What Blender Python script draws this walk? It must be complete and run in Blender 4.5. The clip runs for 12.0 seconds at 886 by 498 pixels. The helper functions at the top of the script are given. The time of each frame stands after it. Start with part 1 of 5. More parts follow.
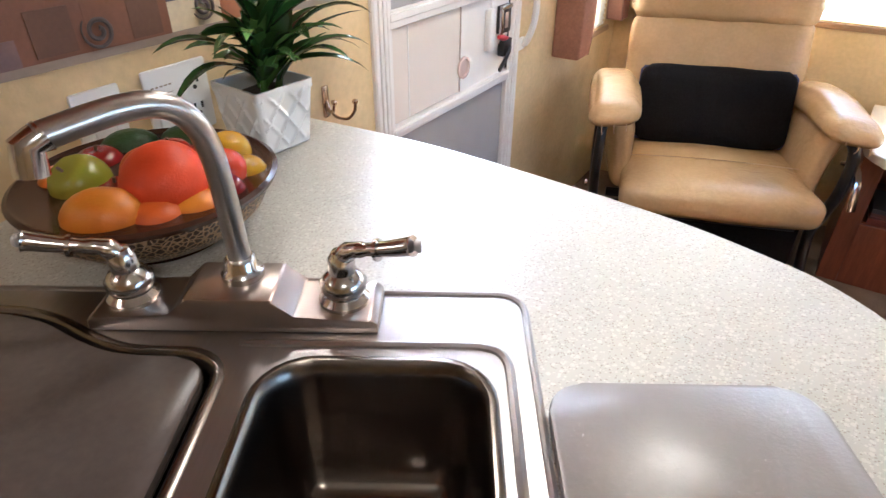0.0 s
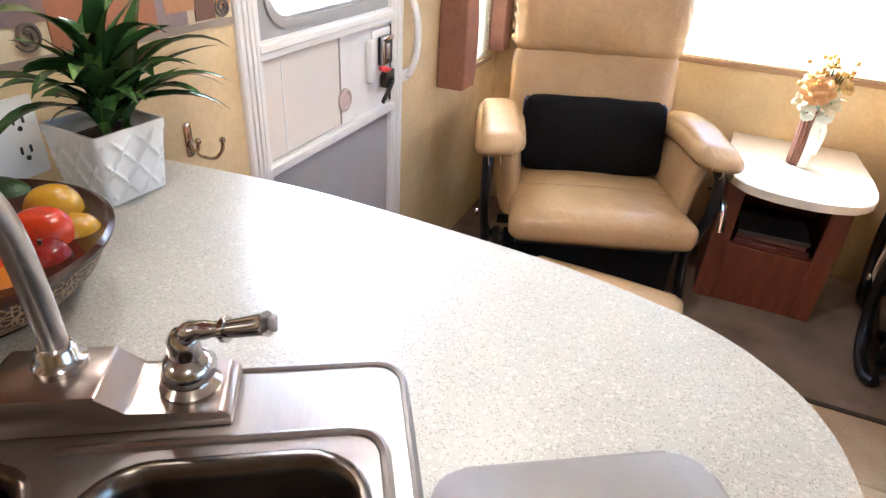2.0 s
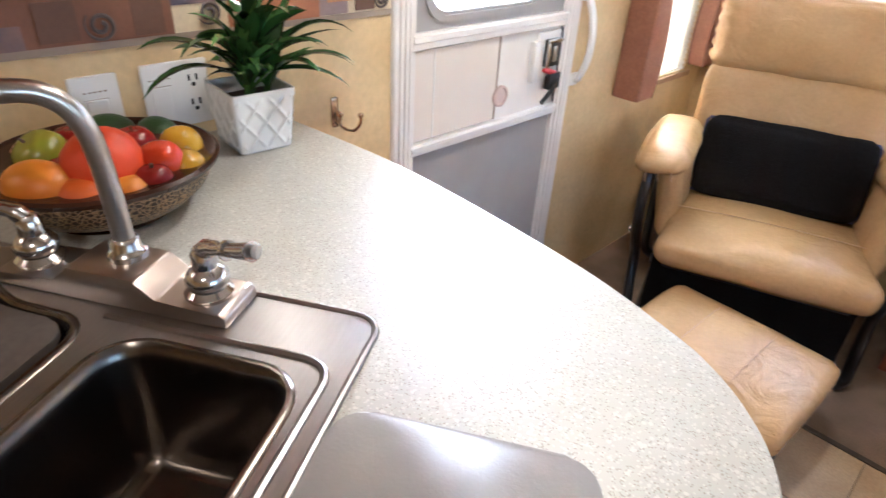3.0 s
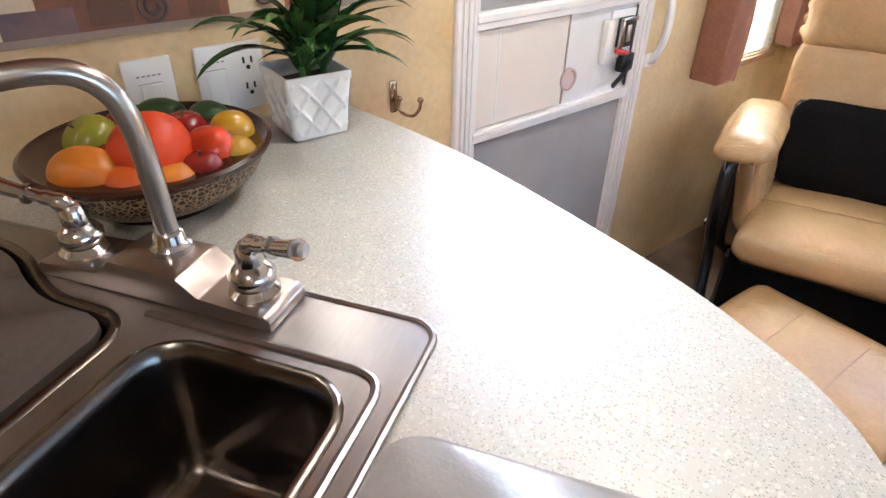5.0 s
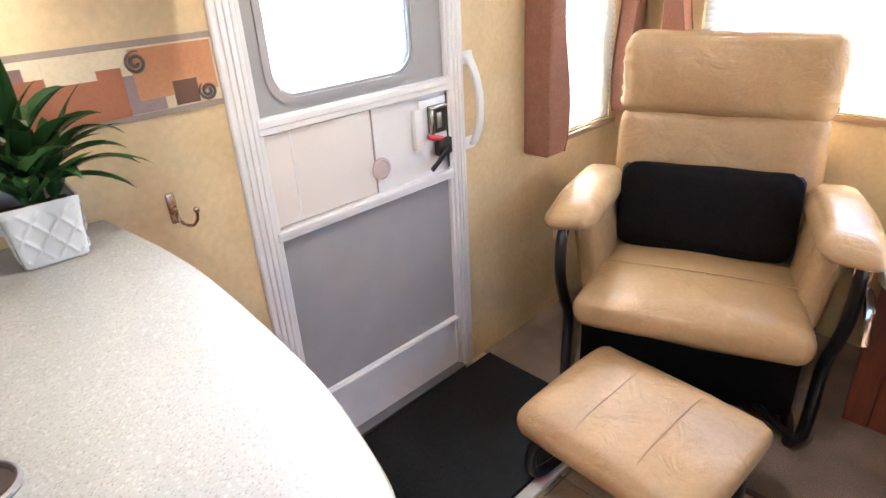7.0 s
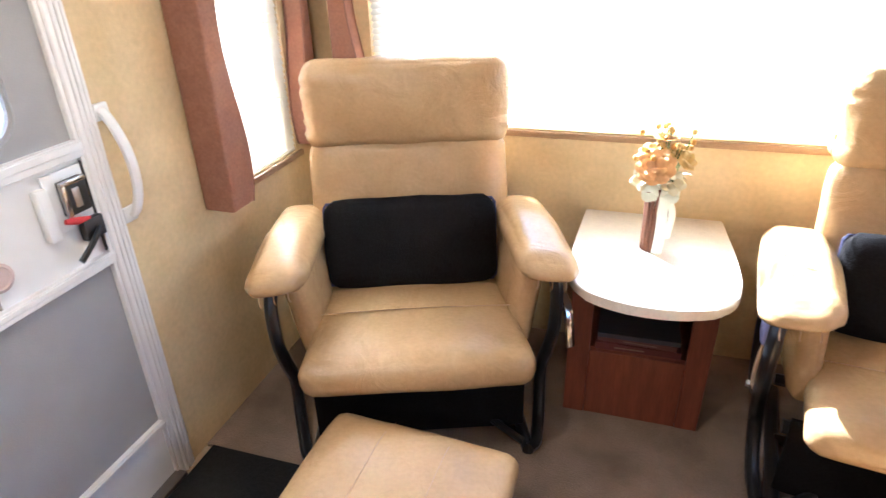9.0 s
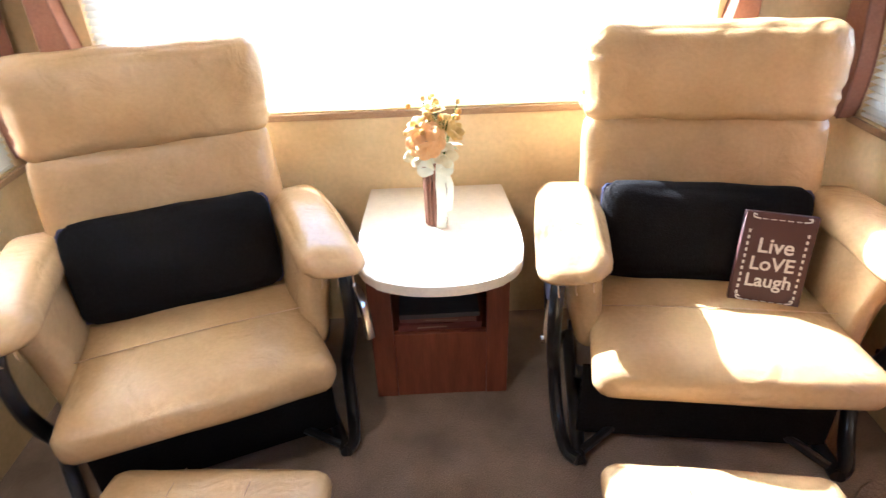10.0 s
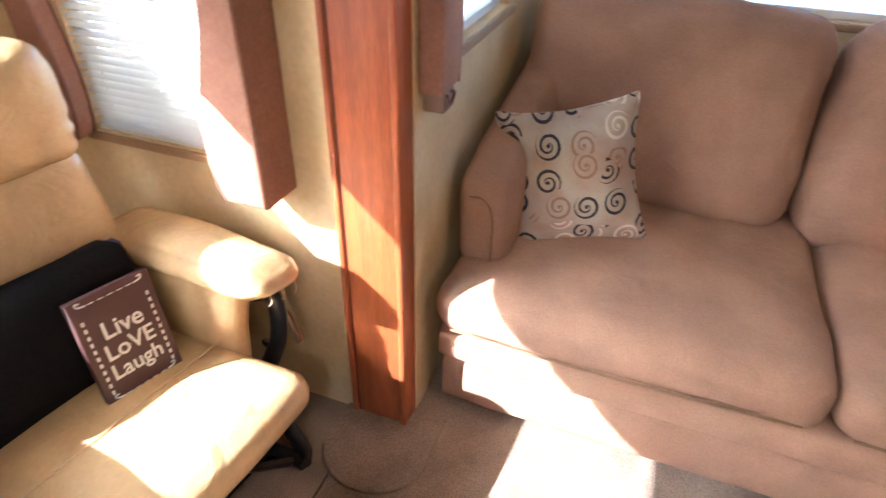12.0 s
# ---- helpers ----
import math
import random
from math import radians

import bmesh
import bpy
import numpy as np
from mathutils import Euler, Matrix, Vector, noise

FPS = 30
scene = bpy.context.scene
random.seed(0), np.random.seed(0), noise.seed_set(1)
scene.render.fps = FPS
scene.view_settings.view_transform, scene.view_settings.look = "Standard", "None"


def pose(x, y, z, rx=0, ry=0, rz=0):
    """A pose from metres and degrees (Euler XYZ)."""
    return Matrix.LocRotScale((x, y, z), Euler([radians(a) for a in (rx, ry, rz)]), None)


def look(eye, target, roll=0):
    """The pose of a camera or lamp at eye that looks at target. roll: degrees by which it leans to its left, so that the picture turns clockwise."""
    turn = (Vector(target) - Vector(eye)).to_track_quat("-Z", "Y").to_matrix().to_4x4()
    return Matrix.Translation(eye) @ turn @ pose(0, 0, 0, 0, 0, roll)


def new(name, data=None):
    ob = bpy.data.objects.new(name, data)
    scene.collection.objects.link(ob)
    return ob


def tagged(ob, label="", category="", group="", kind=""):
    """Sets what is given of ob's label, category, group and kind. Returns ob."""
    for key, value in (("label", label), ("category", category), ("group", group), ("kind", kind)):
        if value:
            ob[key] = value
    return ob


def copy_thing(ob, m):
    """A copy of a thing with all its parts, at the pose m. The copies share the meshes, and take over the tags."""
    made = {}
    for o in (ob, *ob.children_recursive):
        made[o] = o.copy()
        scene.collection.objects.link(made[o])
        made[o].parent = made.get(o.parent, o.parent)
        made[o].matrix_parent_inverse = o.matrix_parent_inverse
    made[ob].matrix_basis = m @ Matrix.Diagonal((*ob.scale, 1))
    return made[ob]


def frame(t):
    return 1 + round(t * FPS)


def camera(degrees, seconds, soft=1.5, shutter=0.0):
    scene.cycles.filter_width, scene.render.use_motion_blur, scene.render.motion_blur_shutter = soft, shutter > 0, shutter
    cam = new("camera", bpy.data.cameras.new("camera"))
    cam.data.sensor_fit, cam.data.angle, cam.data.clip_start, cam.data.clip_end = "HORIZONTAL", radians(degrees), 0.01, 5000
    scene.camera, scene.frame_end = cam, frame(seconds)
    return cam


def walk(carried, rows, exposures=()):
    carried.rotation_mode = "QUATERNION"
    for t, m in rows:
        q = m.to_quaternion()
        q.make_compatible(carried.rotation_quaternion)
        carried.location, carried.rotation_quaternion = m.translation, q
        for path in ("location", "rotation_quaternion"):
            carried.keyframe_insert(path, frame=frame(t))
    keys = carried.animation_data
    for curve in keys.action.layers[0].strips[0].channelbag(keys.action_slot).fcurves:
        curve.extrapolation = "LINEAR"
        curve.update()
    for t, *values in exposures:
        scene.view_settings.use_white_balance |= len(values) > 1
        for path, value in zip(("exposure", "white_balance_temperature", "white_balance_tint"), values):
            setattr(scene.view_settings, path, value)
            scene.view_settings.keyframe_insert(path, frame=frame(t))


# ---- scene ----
cam = camera(72.5, 12.0, soft=1.3, shutter=0.2)
PATH = [
    (0, (0.885, 1.011, 1.334), (-0.02, 2.422, 0.242), 0.4),
    (0.5, (0.897, 1.039, 1.354), (0.138, 2.544, 0.278), 1.6),
    (1, (0.844, 1.058, 1.344), (0.227, 2.637, 0.282), 3.3),
    (1.5, (0.825, 1.075, 1.329), (0.243, 2.685, 0.296), 4.1),
    (2, (0.875, 1.091, 1.336), (0.239, 2.69, 0.317), 3.7),
    (2.5, (0.967, 1.181, 1.33), (0.116, 2.675, 0.307), 3.1),
    (3, (1.092, 1.17, 1.351), (-0.095, 2.394, 0.306), 3.4),
    (3.2, (1.079, 1.183, 1.324), (-0.214, 2.302, 0.288), 2.3),
    (4.8, (1.039, 1.204, 1.314), (-0.291, 2.239, 0.237), 1.3),
    (5, (1.035, 1.212, 1.323), (-0.257, 2.282, 0.234), 1.2),
    (5.5, (1.041, 1.22, 1.31), (-0.199, 2.387, 0.262), -0.3),
    (6, (1.127, 1.284, 1.323), (-0.133, 2.466, 0.317), -1.2),
    (6.5, (1.271, 1.41, 1.329), (-0.073, 2.566, 0.402), -2.9),
    (6.7, (1.29, 1.456, 1.343), (-0.05, 2.628, 0.431), -3.1),
    (8.3, (1.153, 1.697, 1.379), (0.253, 3.282, 0.556), -1.8),
    (8.5, (1.141, 1.726, 1.391), (0.339, 3.35, 0.543), -1.7),
    (9, (1.173, 1.755, 1.41), (0.628, 3.45, 0.499), -1.6),
    (9.5, (1.244, 1.804, 1.399), (0.959, 3.536, 0.441), -1.7),
    (10, (1.266, 1.895, 1.403), (1.295, 3.622, 0.395), -2.0),
    (10.5, (1.377, 2.021, 1.403), (1.742, 3.682, 0.35), -2.9),
    (11, (1.445, 2.159, 1.392), (2.272, 3.615, 0.299), -1.2),
    (11.5, (1.442, 2.26, 1.442), (2.728, 3.291, 0.31), 2.0),
    (12, (1.496, 2.259, 1.469), (3.032, 2.826, 0.321), 1.4),
]
walk(cam, [(t, look(eye, target, roll)) for t, eye, target, roll in PATH], exposures=[(0.0, 3.3, 4980, 10), (6.5, 3.3, 4980, 10), (9.0, 3.38, 4950, 10), (10.5, 3.3, 4950, 10), (11.5, 3.24, 5050, 10), (12.0, 3.34, 5050, 10)])

# ---- light ----
SUN_DIR = Vector((0.615, -0.58, -0.537)).normalized()
TILT_REAR = 37   # slats of the rear blind, degrees
LAMP = 17.0      # glow of the ceiling lamps
world = bpy.data.worlds.new("world")
scene.world = world
world.use_nodes = True
wn = world.node_tree
sky = wn.nodes.new("ShaderNodeTexSky")
sky.sky_type, sky.sun_disc = "NISHITA", False
sky.sun_elevation = math.asin(-SUN_DIR.z)
sky.sun_rotation = math.atan2(-SUN_DIR.x, -SUN_DIR.y)
wn.links.new(sky.outputs[0], wn.nodes["Background"].inputs[0])
wn.nodes["Background"].inputs[1].default_value = 0.15
sun_data = bpy.data.lights.new("sun", "SUN")
sun_data.energy, sun_data.angle, sun_data.color = 5.0, radians(0.53), (1.0, 0.93, 0.82)
sun = new("sun", sun_data)
sun.matrix_world = look((0, 0, 0), SUN_DIR)


# ---- materials ----
def mat(name, colour, rough=0.5, metal=0.0, second=None, scale=8.0, amount=0.5, bump=0.0, bump_scale=60.0,
        stretch=(1, 1, 1), coat=0.0, spec=0.5, grain=0.0, grain_scale=120.0, crease=0.0, crease_scale=14.0):
    """Two scales of colour variation and a fine relief over one base colour."""
    m = bpy.data.materials.new(name)
    m.use_nodes = True
    n, l = m.node_tree.nodes, m.node_tree.links
    b = n["Principled BSDF"]
    b.inputs["Roughness"].default_value = rough
    b.inputs["Metallic"].default_value = metal
    b.inputs["Specular IOR Level"].default_value = spec
    b.inputs["Coat Weight"].default_value = coat
    second = second or tuple(c * 0.82 for c in colour)
    tc = n.new("ShaderNodeTexCoord")
    mp = n.new("ShaderNodeMapping")
    mp.inputs["Scale"].default_value = stretch
    l.new(tc.outputs["Object"], mp.inputs[0])
    t = n.new("ShaderNodeTexNoise")
    t.inputs["Scale"].default_value, t.inputs["Detail"].default_value = scale, 5
    l.new(mp.outputs[0], t.inputs["Vector"])
    ramp = n.new("ShaderNodeMapRange")
    ramp.inputs[1].default_value, ramp.inputs[2].default_value = 0.35, 0.65
    ramp.inputs[4].default_value = amount
    l.new(t.outputs[0], ramp.inputs[0])
    mix = n.new("ShaderNodeMix")
    mix.data_type = "RGBA"
    l.new(ramp.outputs[0], mix.inputs["Factor"])
    mix.inputs["A"].default_value, mix.inputs["B"].default_value = (*colour, 1), (*second, 1)
    out = mix.outputs["Result"]
    if grain:
        g = n.new("ShaderNodeTexNoise")
        g.inputs["Scale"].default_value, g.inputs["Detail"].default_value = grain_scale, 3
        l.new(mp.outputs[0], g.inputs["Vector"])
        gr = n.new("ShaderNodeMapRange")
        gr.inputs[1].default_value, gr.inputs[2].default_value = 0.3, 0.7
        gr.inputs[3].default_value, gr.inputs[4].default_value = 1 - grain, 1 + grain
        l.new(g.outputs[0], gr.inputs[0])
        mul = n.new("ShaderNodeMix")
        mul.data_type, mul.blend_type = "RGBA", "MULTIPLY"
        mul.inputs["Factor"].default_value = 1
        l.new(out, mul.inputs["A"])
        l.new(gr.outputs[0], mul.inputs["B"])
        out = mul.outputs["Result"]
    l.new(out, b.inputs["Base Color"])
    if bump:
        bt = n.new("ShaderNodeTexNoise")
        bt.inputs["Scale"].default_value, bt.inputs["Detail"].default_value = bump_scale, 4
        l.new(mp.outputs[0], bt.inputs["Vector"])
        bp = n.new("ShaderNodeBump")
        bp.inputs["Strength"].default_value, bp.inputs["Distance"].default_value = bump, 0.003
        l.new(bt.outputs[0], bp.inputs["Height"])
        l.new(bp.outputs[0], b.inputs["Normal"])
        if crease:
            ct = n.new("ShaderNodeTexNoise")
            ct.inputs["Scale"].default_value, ct.inputs["Detail"].default_value, ct.inputs["Distortion"].default_value = crease_scale, 3, 1.2
            l.new(mp.outputs[0], ct.inputs["Vector"])
            cb = n.new("ShaderNodeBump")
            cb.inputs["Strength"].default_value, cb.inputs["Distance"].default_value = crease, 0.02
            l.new(ct.outputs[0], cb.inputs["Height"])
            l.new(cb.outputs[0], bp.inputs["Normal"])
    return m


def speckled(name, base, light, dark, scale=260):
    """Laminate with scattered light and dark flecks."""
    m = mat(name, base, 0.42, second=tuple(c * 0.9 for c in base), scale=14, amount=0.6, spec=0.9)
    n, l = m.node_tree.nodes, m.node_tree.links
    b = n["Principled BSDF"]
    src = b.inputs["Base Color"].links[0].from_socket
    tc = n["Texture Coordinate"]
    for size, colour, lo in ((scale, light, 0.78), (scale * 1.3, dark, 0.82), (scale * 0.55, light, 0.9)):
        v = n.new("ShaderNodeTexVoronoi")
        v.inputs["Scale"].default_value = size
        l.new(tc.outputs["Object"], v.inputs["Vector"])
        sep = n.new("ShaderNodeSeparateColor")
        l.new(v.outputs["Color"], sep.inputs[0])
        gt = n.new("ShaderNodeMath")
        gt.operation, gt.inputs[1].default_value = "GREATER_THAN", lo
        l.new(sep.outputs[0], gt.inputs[0])
        lt = n.new("ShaderNodeMath")
        lt.operation, lt.inputs[1].default_value = "LESS_THAN", 0.5
        l.new(v.outputs["Distance"], lt.inputs[0])
        both = n.new("ShaderNodeMath")
        both.operation = "MULTIPLY"
        l.new(gt.outputs[0], both.inputs[0])
        l.new(lt.outputs[0], both.inputs[1])
        mix = n.new("ShaderNodeMix")
        mix.data_type = "RGBA"
        mix.inputs["B"].default_value = (*colour, 1)
        l.new(both.outputs[0], mix.inputs["Factor"])
        l.new(src, mix.inputs["A"])
        src = mix.outputs["Result"]
    l.new(src, b.inputs["Base Color"])
    return m


def clear(name, colour=(1, 1, 1), rough=0.0):
    m = mat(name, colour, rough)
    b = m.node_tree.nodes["Principled BSDF"]
    for link in list(b.inputs["Base Color"].links):
        m.node_tree.links.remove(link)
    b.inputs["Base Color"].default_value = (*colour, 1)
    b.inputs["Transmission Weight"].default_value = 1
    b.inputs["IOR"].default_value = 1.45
    return m


WALL = mat("cream_wallpaper", (0.71, 0.545, 0.30), 0.6, second=(0.57, 0.415, 0.205), scale=5, amount=0.8, bump=0.15, bump_scale=220, grain=0.06, grain_scale=60)
CEIL = mat("white_ceiling_board", (0.78, 0.74, 0.66), 0.7, scale=6, bump=0.2)
CARPET = mat("brown_carpet", (0.30, 0.222, 0.164), 0.95, second=(0.165, 0.12, 0.087), scale=5, amount=0.8, bump=1.0, bump_scale=420, grain=0.35, grain_scale=300, spec=0.1)
LINO = mat("tan_vinyl_tile", (0.50, 0.39, 0.26), 0.35, second=(0.40, 0.29, 0.18), scale=7, amount=0.9, bump=0.1, bump_scale=90, grain=0.1)
GROUT = mat("grey_joint", (0.28, 0.23, 0.17), 0.8)
GROUND = mat("pale_gravel_ground", (0.42, 0.39, 0.34), 0.9, scale=1.5, bump=0.5, bump_scale=30, grain=0.2)
COUNTER = speckled("speckled_laminate", (0.455, 0.44, 0.39), (0.54, 0.52, 0.465), (0.30, 0.265, 0.22), 360)
TABLETOP = mat("ivory_laminate", (0.72, 0.65, 0.54), 0.4, scale=30, amount=0.4, grain=0.06)
CHERRY = mat("cherry_wood", (0.36, 0.088, 0.025), 0.36, second=(0.26, 0.063, 0.019), scale=7, amount=0.9, stretch=(6, 6, 0.6), bump=0.08, bump_scale=40, grain=0.18, grain_scale=40)
CHERRY_DARK = mat("dark_cherry_edge", (0.12, 0.03, 0.012), 0.4, second=(0.08, 0.02, 0.01), scale=7, stretch=(6, 6, 0.6), grain=0.15, grain_scale=40)
LEATHER = mat("tan_leather", (0.52, 0.345, 0.165), 0.25, second=(0.42, 0.265, 0.115), scale=6, amount=0.7, bump=0.25, bump_scale=320, grain=0.05, grain_scale=90, crease=0.32, crease_scale=10)
SEAM = mat("dark_stitching", (0.22, 0.12, 0.055), 0.7)
SUEDE = mat("taupe_microsuede", (0.42, 0.242, 0.15), 0.95, second=(0.30, 0.168, 0.105), scale=4.5, amount=0.9, bump=0.4, bump_scale=380, grain=0.1, grain_scale=200, spec=0.15, crease=0.5, crease_scale=7)
BLACK_METAL = mat("black_painted_steel", (0.012, 0.012, 0.013), 0.3, scale=20, bump=0.05)
BLACK_CLOTH = mat("black_velour", (0.009, 0.008, 0.008), 0.95, second=(0.006, 0.005, 0.005), scale=12, bump=0.6, bump_scale=260, spec=0.1, grain=0.2)
NAVY_PIPE = mat("navy_piping", (0.05, 0.05, 0.12), 0.6)
RUBBER = mat("black_mat", (0.012, 0.012, 0.012), 0.85, bump=0.8, bump_scale=400, grain=0.3, spec=0.2)
WHITE_METAL = mat("white_powder_coat", (0.80, 0.77, 0.73), 0.35, scale=12, amount=0.3, bump=0.05)
GREY_PANEL = mat("grey_door_panel", (0.36, 0.345, 0.33), 0.55, scale=9, amount=0.35, bump=0.2, bump_scale=300)
CLEAR_PANEL = mat("frosted_acrylic", (0.78, 0.71, 0.63), 0.12, scale=4, amount=0.2)
WHITE_PLASTIC = mat("white_plastic", (0.80, 0.78, 0.74), 0.3, scale=10, amount=0.15)
BLACK_PLASTIC = mat("black_plastic", (0.012, 0.012, 0.012), 0.35)
RED = mat("red_plastic", (0.55, 0.02, 0.02), 0.4)
CHROME = mat("chrome", (0.54, 0.52, 0.50), 0.17, 1.0, scale=20, amount=0.15)
NICKEL = mat("brushed_nickel", (0.50, 0.47, 0.44), 0.28, 1.0, scale=40, amount=0.3, stretch=(1, 1, 8))
POLISHED = mat("polished_nickel", (0.42, 0.36, 0.32), 0.30, 1.0, scale=40, amount=0.2)
STEEL = mat("stainless_steel", (0.33, 0.315, 0.31), 0.34, 1.0, scale=30, amount=0.3, stretch=(8, 1, 1), bump=0.05, bump_scale=300)
# same stainless as STEEL; reflected dark surroundings are put into the base colour
STEEL_SHADED = mat("steel_with_painted_shade", (0.15, 0.13, 0.112), 0.24, 1.0, scale=30, amount=0.4)
BROWN_FABRIC = mat("mauve_brown_fabric", (0.32, 0.155, 0.095), 0.85, second=(0.26, 0.12, 0.075), scale=20, bump=0.4, bump_scale=400, grain=0.1, spec=0.2)
SLAT = mat("ivory_slat", (0.82, 0.80, 0.74), 0.45, scale=8, amount=0.15)
GLASS = clear("window_glass")
sn_, sl_ = SLAT.node_tree.nodes, SLAT.node_tree.links
thin = sn_.new("ShaderNodeBsdfTranslucent")
thin.inputs[0].default_value = (0.90, 0.86, 0.78, 1)
both_ = sn_.new("ShaderNodeMixShader")
both_.inputs[0].default_value = 0.5
sl_.new(sn_["Principled BSDF"].outputs[0], both_.inputs[1])
sl_.new(thin.outputs[0], both_.inputs[2])
sl_.new(both_.outputs[0], sn_["Material Output"].inputs[0])
CREAM = mat("cream_print", (0.72, 0.60, 0.40), 0.6, scale=10, grain=0.05)
TAUPE = mat("taupe_print", (0.33, 0.26, 0.20), 0.6, scale=10, grain=0.05)


# ---- mesh helpers ----
def part(name, bm, material, parent=None, label="", smooth=True, m=None):
    me = bpy.data.meshes.new(name)
    bmesh.ops.recalc_face_normals(bm, faces=bm.faces)
    bm.to_mesh(me)
    bm.free()
    me.materials.append(material)
    if smooth:
        me.polygons.foreach_set("use_smooth", [True] * len(me.polygons))
        me.set_sharp_from_angle(angle=radians(38))
    ob = new(name, me)
    if parent:
        ob.parent = parent
    if m is not None:
        ob.matrix_basis = m
    if label:
        ob["label"] = label
    return ob


def empty(name, m, label="", category="", group="", kind=""):
    ob = new(name)
    ob.empty_display_size = 0.1
    ob.matrix_basis = m
    return tagged(ob, label, category, group, kind)


def box(x0, x1, y0, y1, z0, z1, r=0.0, seg=2, bm=None):
    made = bm is None
    bm = bm or bmesh.new()
    g = bmesh.ops.create_cube(bm, size=1, matrix=Matrix.LocRotScale(((x0 + x1) / 2, (y0 + y1) / 2, (z0 + z1) / 2), None, (x1 - x0, y1 - y0, z1 - z0)))
    if r:
        edges = {e for v in g["verts"] for e in v.link_edges}
        bmesh.ops.bevel(bm, geom=list(edges), offset=r, segments=seg, affect="EDGES", profile=0.5)
    return bm


def soft(sx, sy, sz, r, puff=(0, 0, 0), n=10, bm=None, m=None, wob=0.0, fn=None):
    """A cushion: a rounded box whose faces bulge by puff in x, y and z. fn(p, q) may bend it further."""
    bm = bm or bmesh.new()
    t = bmesh.new()
    bmesh.ops.create_cube(t, size=2)
    bmesh.ops.subdivide_edges(t, edges=t.edges[:], cuts=n, use_grid_fill=True)
    h = Vector((sx / 2, sy / 2, sz / 2))
    for v in t.verts:
        q = v.co.copy()
        for i in range(3):
            a = abs(q[i])
            q[i] = math.copysign(a ** 0.8 if a < 1 else a, q[i])
        p = Vector((q[i] * h[i] for i in range(3)))
        inner = Vector((max(-h[i] + r, min(h[i] - r, p[i])) for i in range(3)))
        d = p - inner
        if d.length > 1e-9:
            p = inner + d.normalized() * min(r, d.length) if d.length > r else p
        k = [1 - q[i] ** 2 for i in range(3)]
        p.x += math.copysign(puff[0], q.x) * k[1] * k[2] * (abs(q.x) ** 2)
        p.y += math.copysign(puff[1], q.y) * k[0] * k[2] * (abs(q.y) ** 2)
        p.z += math.copysign(puff[2], q.z) * k[0] * k[1] * (abs(q.z) ** 2)
        if wob:
            p += noise.noise_vector(p * 9 + Vector((sx * 7, sy * 3, sz))) * wob
        if fn:
            p = fn(p, q)
        v.co = m @ p if m is not None else p
    me = bpy.data.meshes.new("t")
    t.to_mesh(me)
    t.free()
    bm.from_mesh(me)
    bpy.data.meshes.remove(me)
    return bm


def tube(points, r, seg=10, bm=None, radii=None, flat=1.0):
    bm = bm or bmesh.new()
    pts = [Vector(p) for p in points]
    rings, up = [], Vector((0.013, 0.021, 1)).normalized()
    for i, p in enumerate(pts):
        t = (pts[min(i + 1, len(pts) - 1)] - pts[max(i - 1, 0)]).normalized()
        a = up - t * up.dot(t)
        if a.length < 0.05:
            a = Vector((1, 0, 0)) - t * t.x
        a.normalize()
        up = a
        b = t.cross(a)
        rr = radii[i] if radii else r
        rings.append([bm.verts.new(p + a * math.cos(2 * math.pi * k / seg) * rr + b * math.sin(2 * math.pi * k / seg) * rr * flat) for k in range(seg)])
    for r0, r1 in zip(rings, rings[1:]):
        for k in range(seg):
            bm.faces.new((r0[k], r0[(k + 1) % seg], r1[(k + 1) % seg], r1[k]))
    bm.faces.new(rings[0][::-1])
    bm.faces.new(rings[-1])
    return bm


def arc(points, n=6):
    """A smooth line through a few points."""
    pts = [Vector(p) for p in points]
    out = []
    for i in range(len(pts) - 1):
        p0, p1, p2, p3 = pts[max(i - 1, 0)], pts[i], pts[i + 1], pts[min(i + 2, len(pts) - 1)]
        for k in range(n):
            t = k / n
            out.append(0.5 * (2 * p1 + (p2 - p0) * t + (2 * p0 - 5 * p1 + 4 * p2 - p3) * t * t + (3 * p1 - p0 - 3 * p2 + p3) * t ** 3))
    return out + [pts[-1]]


def lathe(profile, seg=32, bm=None, m=None):
    bm = bm or bmesh.new()
    rings = []
    for r, z in profile:
        ring = []
        for k in range(seg):
            a = 2 * math.pi * k / seg
            p = Vector((r * math.cos(a), r * math.sin(a), z))
            ring.append(bm.verts.new(m @ p if m is not None else p))
        rings.append(ring)
    for r0, r1 in zip(rings, rings[1:]):
        for k in range(seg):
            bm.faces.new((r0[k], r0[(k + 1) % seg], r1[(k + 1) % seg], r1[k]))
    bm.faces.new(rings[0][::-1])
    bm.faces.new(rings[-1])
    return bm


def prism(outline, z0, z1, r=0.0, seg=3, bm=None, m=None):
    """An outline in x and y, raised from z0 to z1, with rounded rims."""
    bm = bm or bmesh.new()
    t = bmesh.new()
    bot = [t.verts.new((x, y, z0)) for x, y in outline]
    top = [t.verts.new((x, y, z1)) for x, y in outline]
    n = len(bot)
    t.faces.new(bot[::-1])
    t.faces.new(top)
    for i in range(n):
        t.faces.new((bot[i], bot[(i + 1) % n], top[(i + 1) % n], top[i]))
    if r:
        rim = [e for e in t.edges if abs(e.verts[0].co.z - e.verts[1].co.z) < 1e-6]
        bmesh.ops.bevel(t, geom=rim, offset=r, segments=seg, affect="EDGES", profile=0.5)
    if m is not None:
        bmesh.ops.transform(t, matrix=m, verts=t.verts)
    me = bpy.data.meshes.new("t")
    t.to_mesh(me)
    t.free()
    bm.from_mesh(me)
    bpy.data.meshes.remove(me)
    return bm


